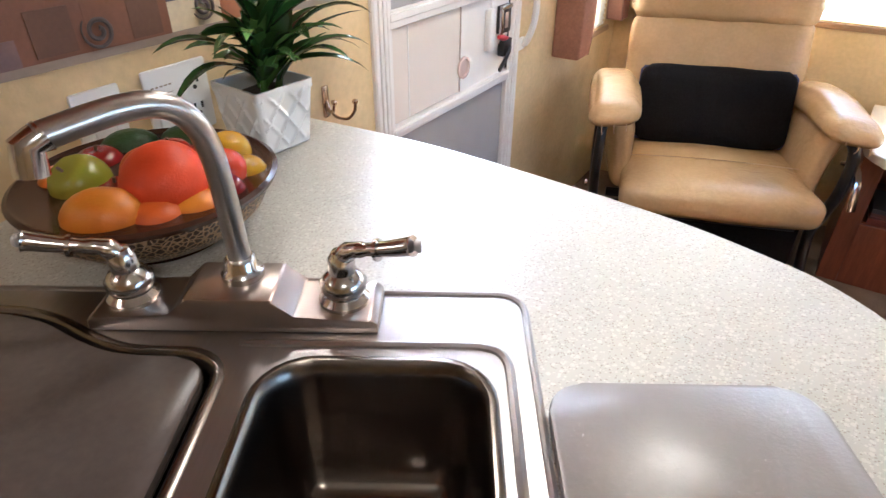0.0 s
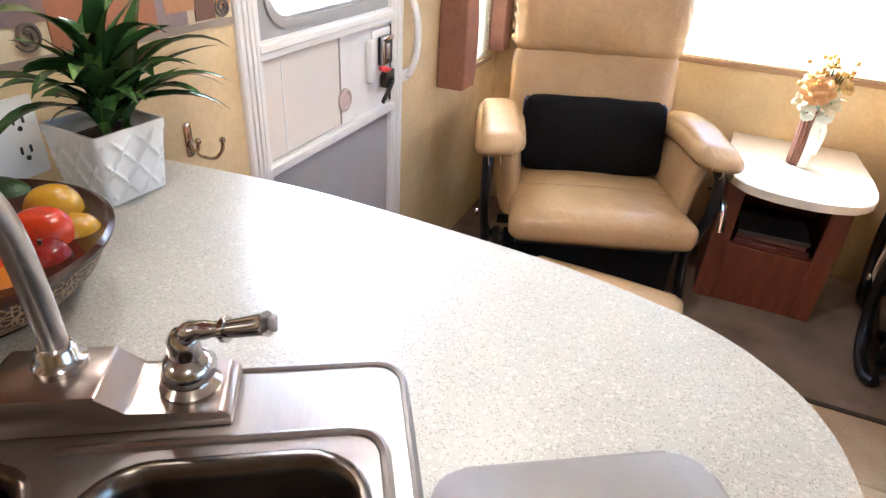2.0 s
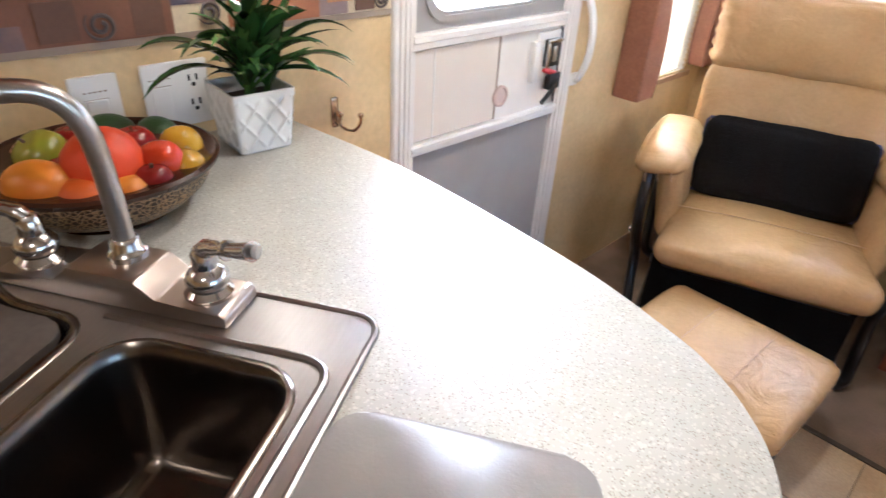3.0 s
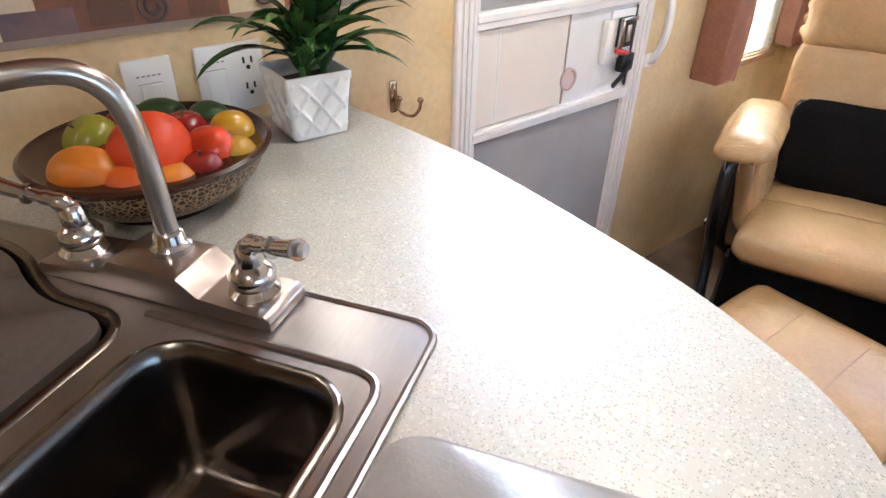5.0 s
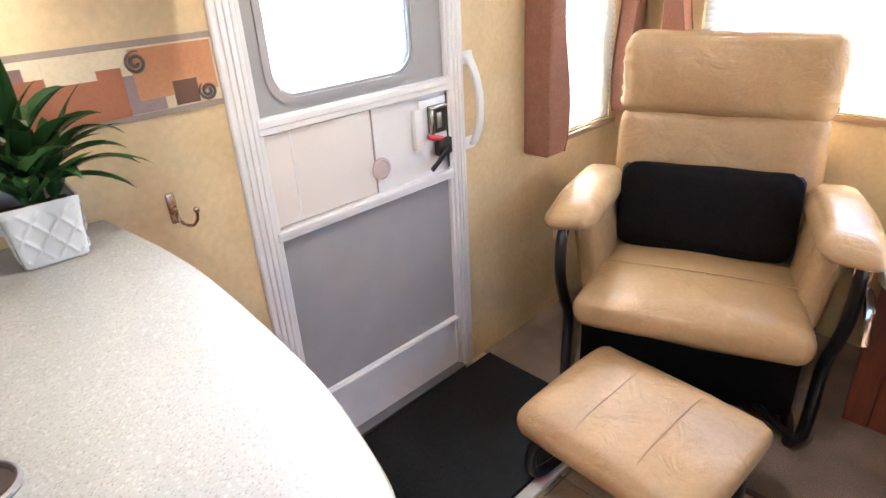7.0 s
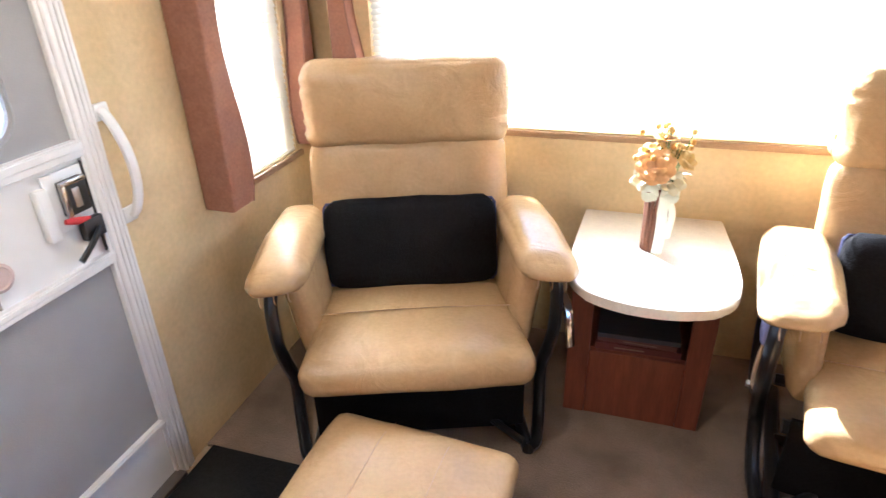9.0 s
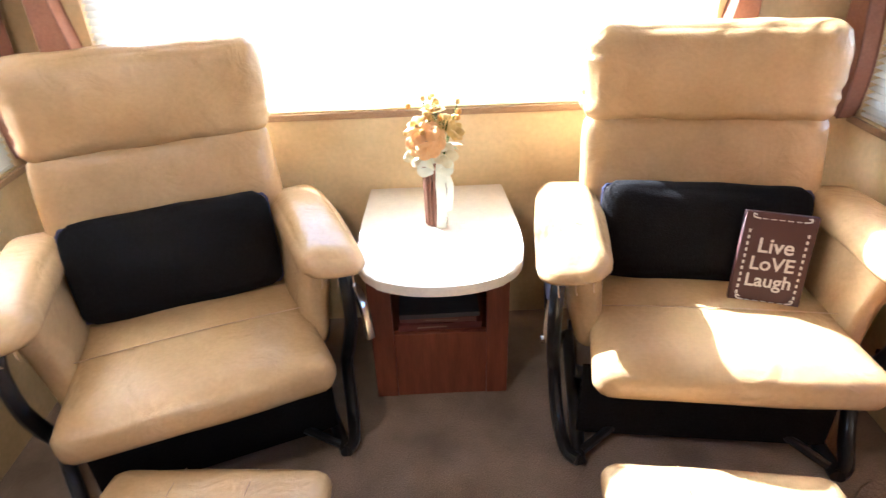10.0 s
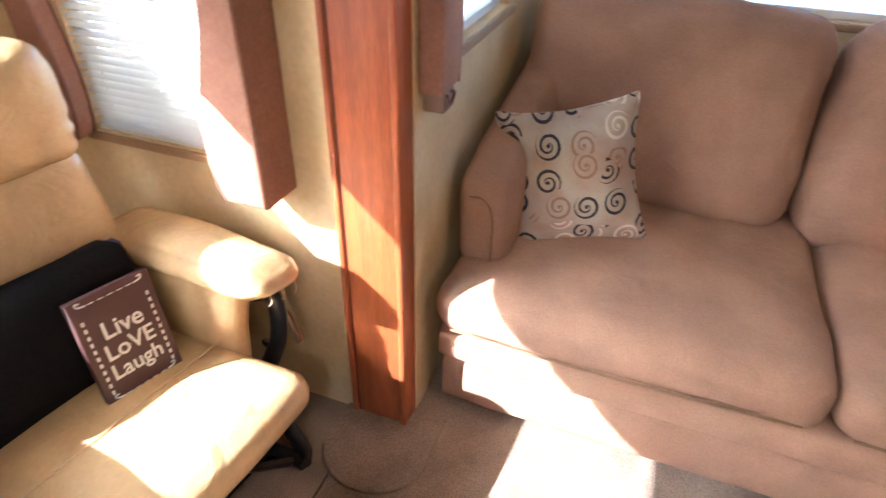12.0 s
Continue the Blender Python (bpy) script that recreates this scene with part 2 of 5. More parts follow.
def round_rect(x0, x1, y0, y1, r, n=5):
    out = []
    for cx, cy, a0 in ((x1 - r, y1 - r, 0), (x0 + r, y1 - r, 90), (x0 + r, y0 + r, 180), (x1 - r, y0 + r, 270)):
        for k in range(n + 1):
            a = radians(a0 + 90 * k / n)
            out.append((cx + r * math.cos(a), cy + r * math.sin(a)))
    return out


def wall_with_holes(name, axis, at, depth, a0, a1, z0, z1, holes, material, label):
    """A thick wall across x or y = at..at+depth, with openings (a0, a1, z0, z1) right through it."""
    cuts_a = sorted({a0, a1, *[h[0] for h in holes], *[h[1] for h in holes]})
    cuts_z = sorted({z0, z1, *[h[2] for h in holes], *[h[3] for h in holes]})
    bm = bmesh.new()

    def solid(i, j):
        if not (0 <= i < len(cuts_a) - 1 and 0 <= j < len(cuts_z) - 1):
            return False
        ca, cz = (cuts_a[i] + cuts_a[i + 1]) / 2, (cuts_z[j] + cuts_z[j + 1]) / 2
        return not any(h[0] < ca < h[1] and h[2] < cz < h[3] for h in holes)

    def v(a, d, z):
        return bm.verts.new((at + d, a, z) if axis == "x" else (a, at + d, z))

    for i in range(len(cuts_a) - 1):
        for j in range(len(cuts_z) - 1):
            if not solid(i, j):
                continue
            p, q, s, t = cuts_a[i], cuts_a[i + 1], cuts_z[j], cuts_z[j + 1]
            for d in (0, depth):
                bm.faces.new((v(p, d, s), v(q, d, s), v(q, d, t), v(p, d, t)))
            if not solid(i - 1, j):
                bm.faces.new((v(p, 0, s), v(p, depth, s), v(p, depth, t), v(p, 0, t)))
            if not solid(i + 1, j):
                bm.faces.new((v(q, 0, s), v(q, depth, s), v(q, depth, t), v(q, 0, t)))
            if not solid(i, j - 1):
                bm.faces.new((v(p, 0, s), v(p, depth, s), v(q, depth, s), v(q, 0, s)))
            if not solid(i, j + 1):
                bm.faces.new((v(p, 0, t), v(p, depth, t), v(q, depth, t), v(q, 0, t)))
    bmesh.ops.remove_doubles(bm, verts=bm.verts, dist=1e-5)
    ob = part(name, bm, material, smooth=False)
    return tagged(ob, label, "wall", kind="structure")


def structure(name, bm, material, label, category):
    return tagged(part(name, bm, material, smooth=False), label, category, kind="structure")


# ---- room ----
H = 2.02          # ceiling
RW = 2.57         # right wall
YR = 3.80         # rear wall
SLIDE_X, SLIDE_Y0, SLIDE_Y1 = 3.75, 0.55, 2.752
FRONT = -1.6
REAR_WIN = (0.27, 2.15, 0.82, 1.72)
LEFT_WIN = (3.22, 3.66, 0.73, 1.72)
RIGHT_WIN = (3.16, 3.64, 0.79, 1.72)
DOOR = (2.10, 2.81, 0.0, 1.93)
END_WIN = (2.84, 3.36, 1.03, 1.72)
BACK_WIN = (0.72, 2.46, 0.994, 1.72)

structure("ground", box(-60, 60, -60, 60, -1.0, -0.9), GROUND, "pale gravel ground around the vehicle", "ground")
structure("floor_carpet", box(0, RW, 2.892, YR, -0.06, 0.0), CARPET, "brown cut-pile carpet in the rear lounge", "carpet")
structure("floor_slide", box(RW - 0.55, SLIDE_X, SLIDE_Y0, 2.885, -0.06, 0.001), CARPET, "brown carpet under and before the sofa", "carpet")
structure("floor_aisle", box(RW - 0.55, RW, FRONT, SLIDE_Y0, -0.06, 0.0), CARPET, "brown carpet along the kitchen aisle", "carpet")
structure("floor_vinyl", box(0, RW - 0.55, FRONT, 2.885, -0.08, -0.012), GROUT, "grey grout bed below the vinyl tiles", "floor")
structure("ceiling", box(-0.06, SLIDE_X + 0.06, FRONT - 0.06, YR + 0.06, H, H + 0.08), CEIL, "white panelled ceiling", "ceiling")
wall_with_holes("wall_left", "x", -0.06, 0.06, FRONT - 0.06, YR + 0.06, -0.1, H, [DOOR, LEFT_WIN], WALL, "cream mottled wallpapered side wall")
wall_with_holes("wall_rear", "y", YR, 0.06, 0, RW + 0.08, -0.1, H, [REAR_WIN], WALL, "cream mottled wallpapered rear wall")
wall_with_holes("wall_right", "x", RW, 0.06, 2.80, YR, -0.1, H, [RIGHT_WIN], WALL, "cream mottled wallpapered side wall")
wall_with_holes("wall_slide_end", "y", SLIDE_Y1, 0.04, RW + 0.062, SLIDE_X + 0.06, -0.1, H, [END_WIN], WALL, "cream end wall of the slide-out")
wall_with_holes("wall_slide_back", "x", SLIDE_X, 0.06, SLIDE_Y0 - 0.06, SLIDE_Y1, -0.1, H, [BACK_WIN], WALL, "cream back wall of the slide-out")
wall_with_holes("wall_slide_front", "y", SLIDE_Y0 - 0.06, 0.06, RW, SLIDE_X, -0.1, H, [], WALL, "cream end wall of the slide-out")
wall_with_holes("wall_right_front", "x", RW, 0.06, FRONT - 0.06, SLIDE_Y0 - 0.06, -0.1, H, [], WALL, "cream side wall of the kitchen")
wall_with_holes("wall_front", "y", FRONT - 0.06, 0.06, 0, RW, -0.1, H, [], WALL, "cream front wall of the kitchen")

# ---- floor tiles and trim ----
floor_vinyl = bpy.data.objects["floor_vinyl"]
tile_w, tile_d = 2.02 / 7, 4.485 / 15
tile_bm = box(-tile_w / 2 + 0.0012, tile_w / 2 - 0.0012, -tile_d / 2 + 0.0012, tile_d / 2 - 0.0012, -0.012, 0.0, 0.0015, 1)
tile = part("tile", tile_bm, LINO, floor_vinyl, smooth=False)
tile.location = (tile_w / 2, FRONT + tile_d / 2, 0)
for i in range(7):
    for j in range(15):
        if i or j:
            t = new("tile", tile.data)
            t.parent = floor_vinyl
            t.location = ((i + 0.5) * tile_w, FRONT + (j + 0.5) * tile_d, random.uniform(-0.0006, 0))
EDGE_STRIP = mat("dark_bronze_strip", (0.06, 0.045, 0.033), 0.5, scale=20)
structure("trim_carpet_edge", box(0.56, 2.02, 2.872, 2.892, 0.0, 0.006, 0.002), EDGE_STRIP, "dark metal edge strip where carpet meets vinyl", "trim")
structure("trim_step", box(0.527, 0.565, 2.16, 2.872, 0.0, 0.014, 0.004), WHITE_METAL, "white metal edge strip beside the door mat", "trim")
structure("trim_slide_floor", prism([(2.44 + 0.13 * math.cos(radians(a)), 2.80 + 0.15 * math.sin(radians(a))) for a in range(90, 271, 15)] + [(2.62, 2.65), (2.62, 2.95)], 0.0, 0.012, 0.006), CARPET,
          "carpeted lip round the foot of the slide-out post", "trim")


# ---- wall border ----
def border_print(colour, second):
    return mat("border_print", colour, 0.6, second=second, scale=6, amount=0.9, grain=0.06, grain_scale=150)


RUST = border_print((0.40, 0.155, 0.065), (0.31, 0.115, 0.05))
BROWN = border_print((0.17, 0.085, 0.05), (0.13, 0.065, 0.04))
NAVY = border_print((0.10, 0.085, 0.11), (0.30, 0.17, 0.13))
UMBER = border_print((0.24, 0.105, 0.055), (0.18, 0.08, 0.045))
PEACH = border_print((0.58, 0.29, 0.12), (0.46, 0.20, 0.08))
LILAC = border_print((0.34, 0.25, 0.23), (0.22, 0.16, 0.17))
border = structure("wallpaper_border", box(0.0005, 0.0022, -1.0, 2.083, 1.09, 1.236), CREAM, "collage-print wallpaper border of brown and rust blocks", "trim")
for z in (1.088, 1.226):
    part("stripe", box(0.0022, 0.0034, -1.0, 2.083, z, z + 0.012), TAUPE, border, smooth=False)
blocks = [(1.915, 2.078, 1.125, 1.222, PEACH), (1.985, 2.035, 1.104, 1.152, BROWN), (1.875, 1.965, 1.101, 1.175, LILAC), (1.70, 1.895, 1.100, 1.192, RUST),
          (1.765, 1.85, 1.176, 1.226, CREAM), (1.57, 1.735, 1.145, 1.214, NAVY), (1.47, 1.60, 1.100, 1.180, UMBER), (1.535, 1.585, 1.104, 1.215, BROWN),
          (1.395, 1.452, 1.106, 1.165, BROWN), (1.25, 1.50, 1.165, 1.226, UMBER), (1.28, 1.375, 1.100, 1.135, NAVY), (1.33, 1.545, 1.100, 1.178, UMBER)]
levels = [0.0022 + 0.0008 * k for k in (1, 2, 0.5, 1.5, 2.2, 1, 1.2, 2, 2.4, 1.4, 1, 0.3)]
for rep in range(4):
    for (a, b, c, d, m_), x in zip(blocks, levels):
        lo, hi = a - 0.84 * rep, b - 0.84 * rep
        if lo > -1:
            part("block", box(0.002, x + 0.0012, lo, hi, c, d), m_, border, smooth=False)


SCROLL = mat("dark_print_line", (0.11, 0.085, 0.075), 0.6)


def scroll(parent, y, z, r, turn):
    pts = []
    for k in range(40):
        a = turn + k / 39 * 3.6 * math.pi
        rr = r * (1 - 0.8 * k / 39)
        pts.append((0.0052, y + rr * math.cos(a), z + rr * math.sin(a)))
    return part("scroll", tube(pts, 0.0028, 6, radii=[0.0012 + 0.0022 * min(1, k / 12) for k in range(40)]), SCROLL, parent, "dark printed scroll")


for y, z, r, a in ((1.925, 1.197, 0.022, 1.2), (2.055, 1.122, 0.020, 2.2), (1.57, 1.185, 0.022, 0), (1.665, 1.13, 0.022, 3.6), (1.485, 1.125, 0.025, 2.4), (1.20, 1.19, 0.022, 1.0), (1.09, 1.125, 0.022, 2.0)):
    scroll(border, y, z, r, a)


# ---- entry door ----
door = empty("door_1", pose(0, 0, 0), "closed white and grey screen entry door with a frosted window", "door", kind="structure")
y0, y1 = 2.085, 2.82
for name, a, b in (("jamb_near", y0, y0 + 0.062), ("jamb_far", y1 - 0.056, y1)):
    bm = box(-0.055, 0.010, a, b, 0.0, 1.97, 0.002, 1)
    w = (b - a) / 4
    for k in range(4):
        box(0.008, 0.017 - 0.003 * abs(k - 1.5), a + k * w + 0.002, a + (k + 1) * w - 0.002, 0.001, 1.969, 0.003, 2, bm)
    part("door_frame", bm, WHITE_METAL, door, "white ribbed aluminium frame")
part("door_frame", box(-0.055, 0.012, y0 + 0.062, y1 - 0.056, 1.91, 1.97, 0.003), WHITE_METAL, door)
part("threshold", box(-0.055, 0.03, y0 + 0.062, y1 - 0.056, 0.0, 0.022, 0.004), STEEL, door, "scuffed metal threshold")
ya, yb = y0 + 0.062, y1 - 0.056
for z0_, z1_, x_ in ((0.998, 1.036, 0.012), (0.728, 0.758, 0.012), (0.198, 0.222, 0.010)):
    bm = box(-0.02, x_ - 0.003, ya, yb, z0_, z1_, 0.002, 1)
    box(-0.02, x_, ya, yb, z0_ + (z1_ - z0_) * 0.42, z1_ - 0.004, 0.002, 1, bm)
    part("rail", bm, WHITE_METAL, door)
for a, b in ((ya, ya + 0.012), (yb - 0.010, yb)):
    part("stile", box(-0.02, 0.006, a, b, 0.022, 1.91, 0.002, 1), WHITE_METAL, door)
part("kick_panel", box(-0.03, -0.006, ya, yb, 0.022, 0.198), WHITE_METAL, door, "white kick panel", smooth=False)
part("lower_panel", box(-0.03, -0.008, ya, yb, 0.222, 0.728), GREY_PANEL, door, "grey lower panel", smooth=False)


def plate(outline, holes, z0, z1, m=None):
    """A flat sheet with rounded holes right through it."""
    bm = bmesh.new()
    loops = []
    for line in (outline, *holes):
        vs = [bm.verts.new((x, y, z1)) for x, y in line]
        loops.append((vs, [bm.edges.new((vs[i], vs[(i + 1) % len(vs)])) for i in range(len(vs))]))
    edges = [e for _, es in loops for e in es]
    made = bmesh.ops.triangle_fill(bm, edges=edges, use_beauty=True, use_dissolve=False)
    faces = [f for f in made["geom"] if isinstance(f, bmesh.types.BMFace)]
    ext = bmesh.ops.extrude_face_region(bm, geom=faces)
    bmesh.ops.translate(bm, verts=[v for v in ext["geom"] if isinstance(v, bmesh.types.BMVert)], vec=(0, 0, z0 - z1))
    if m is not None:
        bmesh.ops.transform(bm, matrix=m, verts=bm.verts)
    return bm


# local x -> world y, local y -> world z, local z -> world x
ON_LEFT = Matrix(((0, 0, 1, 0), (1, 0, 0, 0), (0, 1, 0, 0), (0, 0, 0, 1)))
hole = round_rect(2.215, 2.635, 1.075, 1.76, 0.06, 8)
part("upper_panel", plate([(ya, 1.036), (yb, 1.036), (yb, 1.91), (ya, 1.91)], [hole], -0.03, -0.008, ON_LEFT), GREY_PANEL, door, "grey upper panel round the window", smooth=False)
part("window_bead", plate(round_rect(2.192, 2.658, 1.052, 1.783, 0.075, 8), [round_rect(2.207, 2.643, 1.067, 1.768, 0.065, 8)], -0.008, -0.002, ON_LEFT), GREY_PANEL, door, smooth=False)
FROST = clear("frosted_glass", (0.97, 0.98, 1.0), 0.32)
part("pane", prism(hole, -0.022, -0.018, m=ON_LEFT), FROST, door, "frosted glass pane", smooth=False)
part("fixed_panel", box(-0.022, -0.006, 2.47, yb, 0.742, 1.016), WHITE_METAL, door, "white panel behind the latch", smooth=False)
acrylic = part("sliding_panel", box(-0.010, -0.003, ya + 0.012, 2.478, 0.762, 0.994, 0.001, 1), CLEAR_PANEL, door, "frosted acrylic sliding panel", smooth=False)
part("backing", box(-0.034, -0.0225, ya - 0.01, yb + 0.01, 0.735, 1.022), WHITE_METAL, door, smooth=False)
part("finger_groove", box(-0.006, -0.001, 2.4725, 2.4785, 0.762, 0.994, 0.001, 1), TAUPE, door, "dark panel edge")
part("panel_edge", box(-0.006, -0.0015, 2.228, 2.232, 0.766, 0.992), WHITE_PLASTIC, door, smooth=False)
PINK = mat("translucent_pink_plastic", (0.62, 0.48, 0.43), 0.2)
part("round_pull", lathe([(0.031, 0), (0.031, 0.005), (0.024, 0.007), (0.022, 0.003), (0.0, 0.003)][:-1] + [(0.005, 0.003)], 28, m=Matrix.Translation((-0.001, 2.492, 0.828)) @ ON_LEFT), PINK, door, "clear round finger pull")
latch = part("latch_plate", box(-0.006, 0.016, 2.615, 2.645, 0.845, 0.965, 0.006), WHITE_PLASTIC, door, "grey-white latch pull")
part("latch_base", box(-0.006, 0.002, 2.645, 2.755, 0.852, 0.985, 0.002), WHITE_METAL, latch)
part("latch_body", box(0.002, 0.020, 2.672, 2.735, 0.885, 0.965, 0.004), BLACK_PLASTIC, latch, "black latch body")
part("latch_trim", box(0.014, 0.024, 2.668, 2.680, 0.880, 0.960, 0.002), CHROME, latch, "chrome latch edge")
part("latch_trim", box(0.014, 0.024, 2.668, 2.735, 0.955, 0.966, 0.002), CHROME, latch)
part("latch_slot", box(0.019, 0.023, 2.694, 2.712, 0.900, 0.945, 0.002), NICKEL, latch)
part("red_lever", tube([(0.022, 2.655, 0.882), (0.026, 2.68, 0.875), (0.022, 2.715, 0.868)], 0.008, 8, radii=[0.006, 0.009, 0.004]), RED, latch, "red locking lever")
part("lower_lock", box(-0.004, 0.018, 2.700, 2.755, 0.812, 0.862, 0.004), BLACK_PLASTIC, latch, "black lock")
part("black_lever", tube(arc([(0.022, 2.735, 0.835), (0.03, 2.70, 0.815), (0.03, 2.655, 0.785)]), 0.009, 8, flat=0.6), BLACK_PLASTIC, latch, "black inside handle")
part("hinge_strip", box(0.0, 0.004, yb - 0.016, yb - 0.009, 0.765, 0.99), BLACK_PLASTIC, door)

grab = tagged(part("grab_handle", tube(arc([(0.002, 2.836, 1.078), (0.020, 2.837, 1.073), (0.040, 2.843, 1.02), (0.047, 2.85, 0.955), (0.041, 2.852, 0.885), (0.021, 2.849, 0.828), (0.002, 2.848, 0.822)], 6), 0.011, 10, flat=1.25), WHITE_PLASTIC),
              "white bowed plastic grab handle beside the door", "grab handle")
for z in (1.078, 0.822):
    part("foot", box(0.0, 0.012, 2.82, 2.862, z - 0.02, z + 0.02, 0.005), WHITE_PLASTIC, grab)

HOOK = mat("warm_satin_nickel", (0.52, 0.40, 0.30), 0.18, 1.0, scale=30)
hook = empty("coat_hook", pose(0, 1.922, 0.895), "brushed nickel double coat hook on the wall", "hook")
part("back_plate", box(0.0, 0.005, -0.009, 0.009, -0.034, 0.034, 0.004, 2), HOOK, hook)
part("long_hook", tube(arc([(0.004, 0, -0.005), (0.022, 0.006, -0.03), (0.045, 0.018, -0.034), (0.058, 0.026, -0.018), (0.060, 0.028, 0.0)]), 0.0036, 8), HOOK, hook)
part("short_hook", tube(arc([(0.004, 0, 0.0), (0.016, -0.004, -0.016), (0.028, -0.006, -0.014), (0.032, -0.006, 0.002)]), 0.0034, 8), HOOK, hook)
for p in ((0.060, 0.028, 0.003), (0.032, -0.006, 0.005)):
    part("tip", soft(0.012, 0.012, 0.012, 0.005, n=4, m=Matrix.Translation(p)), HOOK, hook)
for z in (-0.026, 0.026):
    part("screw", lathe([(0.0035, 0), (0.003, 0.002), (0.001, 0.0025)], 10, m=Matrix.Translation((0.005, 0, z)) @ ON_LEFT), CHROME, hook)


def wall_plate(name, yc, zc, w, h, label, sockets):
    p = empty(name, pose(0, yc, zc), label, "wall plate")
    part("cover", box(0.0, 0.007, -w / 2, w / 2, -h / 2, h / 2, 0.004, 2), WHITE_PLASTIC, p)
    ys = -w / 4 if sockets else 0
    part("rocker", box(0.006, 0.009, ys - 0.017, ys + 0.017, -0.045, 0.018, 0.002, 1), WHITE_PLASTIC, p)
    part("rocker_line", box(0.006, 0.0075, ys - 0.0185, ys + 0.0185, 0.0185, 0.0195), TAUPE, p, smooth=False)
    for k in range(5):
        part("printed_mark", box(0.0068, 0.0074, ys - 0.019 + k * 0.008, ys - 0.014 + k * 0.008, 0.030, 0.0325), TAUPE, p, "small printed grey mark", smooth=False)
    if sockets:
        for z in (0.022, -0.022):
            for dy in (-0.007, 0.007):
                part("slot", box(0.0066, 0.0078, w / 4 + dy - 0.0019, w / 4 + dy + 0.0019, z, z + 0.011), BLACK_PLASTIC, p, smooth=False)
            part("slot", lathe([(0.0038, 0.0066), (0.0038, 0.0078)], 10, m=Matrix.Translation((0, w / 4, z - 0.007)) @ ON_LEFT), BLACK_PLASTIC, p)
    return p


wall_plate("light_switch", 1.452, 0.993, 0.076, 0.116, "white wall switch plate above the counter", False)
wall_plate("wall_outlet", 1.586, 0.996, 0.118, 0.118, "white switch and double socket plate above the counter", True)


# ---- windows ----
SILL = mat("tan_wood_trim", (0.36, 0.22, 0.11), 0.5, scale=10, stretch=(1, 6, 6), grain=0.15, grain_scale=60)
def window(name, axis, at, hole, label, side):
    """Frame, sill and pane of one window; side: which way the room lies."""
    a0, a1, z0, z1 = hole
    w = empty(name, pose(0, 0, 0), label, "window", kind="structure")

    def b(p, q, d0, d1, s, t, r=0.0):
        lo, hi = sorted((at + d0 * side, at + d1 * side))
        return box(lo, hi, p, q, s, t, r, 2) if axis == "x" else box(p, q, lo, hi, s, t, r, 2)

    f = 0.025
    for p, q, s, t in ((a0, a0 + f, z0, z1), (a1 - f, a1, z0, z1), (a0 + f, a1 - f, z0, z0 + f), (a0 + f, a1 - f, z1 - f, z1)):
        part("window_frame", b(p, q, -0.055, -0.030, s, t, 0.002), WHITE_METAL, w)
    part("window_sill", b(a0 - 0.03, a1 + 0.03, 0.001, 0.014, z0 - 0.026, z0 - 0.004, 0.004), SILL, w, "thin wooden sill trim")
    g = part("pane", b(a0 + f, a1 - f, -0.046, -0.042, z0 + f, z1 - f), GLASS, w, smooth=False)
    g.visible_shadow = False
    return w


def blind(axis, at, hole, side, tilt, label):
    a0, a1, z0, z1 = hole
    bl = empty("window_blind", pose(0, 0, 0), label, "blind", "window blinds")
    mid, length = (a0 + a1) / 2, a1 - a0 - 0.012
    c = at + side * -0.012

    def place(z):
        return pose(c, mid, z) if axis == "x" else pose(mid, c, z, 0, 0, 90)

    part("headrail", box(-0.012, 0.012, -length / 2, length / 2, -0.015, 0.015, 0.003), SLAT, bl, m=place(z1 - 0.02))
    part("bottom_rail", box(-0.011, 0.011, -length / 2, length / 2, -0.006, 0.006, 0.003), SLAT, bl, m=place(z0 + 0.008))
    bm = bmesh.new()
    rows = []
    for k in range(4):
        x = (k / 3 - 0.5) * 0.024
        z = 0.0022 * (1 - (2 * k / 3 - 1) ** 2) - math.tan(radians(tilt)) * x * (side if axis == "x" else -1)
        rows.append([bm.verts.new((x, s * length / 2, z + dz)) for s in (-1, 1) for dz in (0, 0.0006)])
    for r0, r1 in zip(rows, rows[1:]):
        bm.faces.new((r0[0], r0[2], r1[2], r1[0]))
        bm.faces.new((r0[1], r1[1], r1[3], r0[3]))
    slat = part("slat", bm, SLAT, bl)
    n = int((z1 - z0 - 0.06) / 0.0205)
    slat.matrix_basis = place(z0 + 0.026)
    for k in range(1, n):
        s = new("slat", slat.data)
        s.parent = bl
        s.matrix_basis = place(z0 + 0.026 + k * 0.0205)
    for f in (0.12, 0.5, 0.88):
        y = (f - 0.5) * length
        part("cord", box(-0.0008, 0.0008, y - 0.0008, y + 0.0008, z0 - z1 + 0.03, 0), SLAT, bl, m=place(z1 - 0.02), smooth=False)
    return bl


window("window_1", "y", YR, REAR_WIN, "wide bright rear window above the side table", -1)
window("window_2", "x", 0, LEFT_WIN, "narrow bright side window beside the recliner", 1)
window("window_3", "x", RW, RIGHT_WIN, "side window with ivory blind beside the recliner", -1)
window("window_4", "y", SLIDE_Y1, END_WIN, "small window in the slide-out end wall", -1)
window("window_5", "x", SLIDE_X, BACK_WIN, "wide window above the sofa back", -1)
blind("y", YR, REAR_WIN, -1, TILT_REAR, "ivory slatted blind lowered over the rear window")
blind("x", 0, LEFT_WIN, 1, 62, "ivory slatted blind lowered over the side window")
blind("x", RW, RIGHT_WIN, -1, 20, "ivory slatted blind with tilted slats over the side window")


WELT = mat("brown_welt_cord", (0.20, 0.09, 0.055), 0.8)


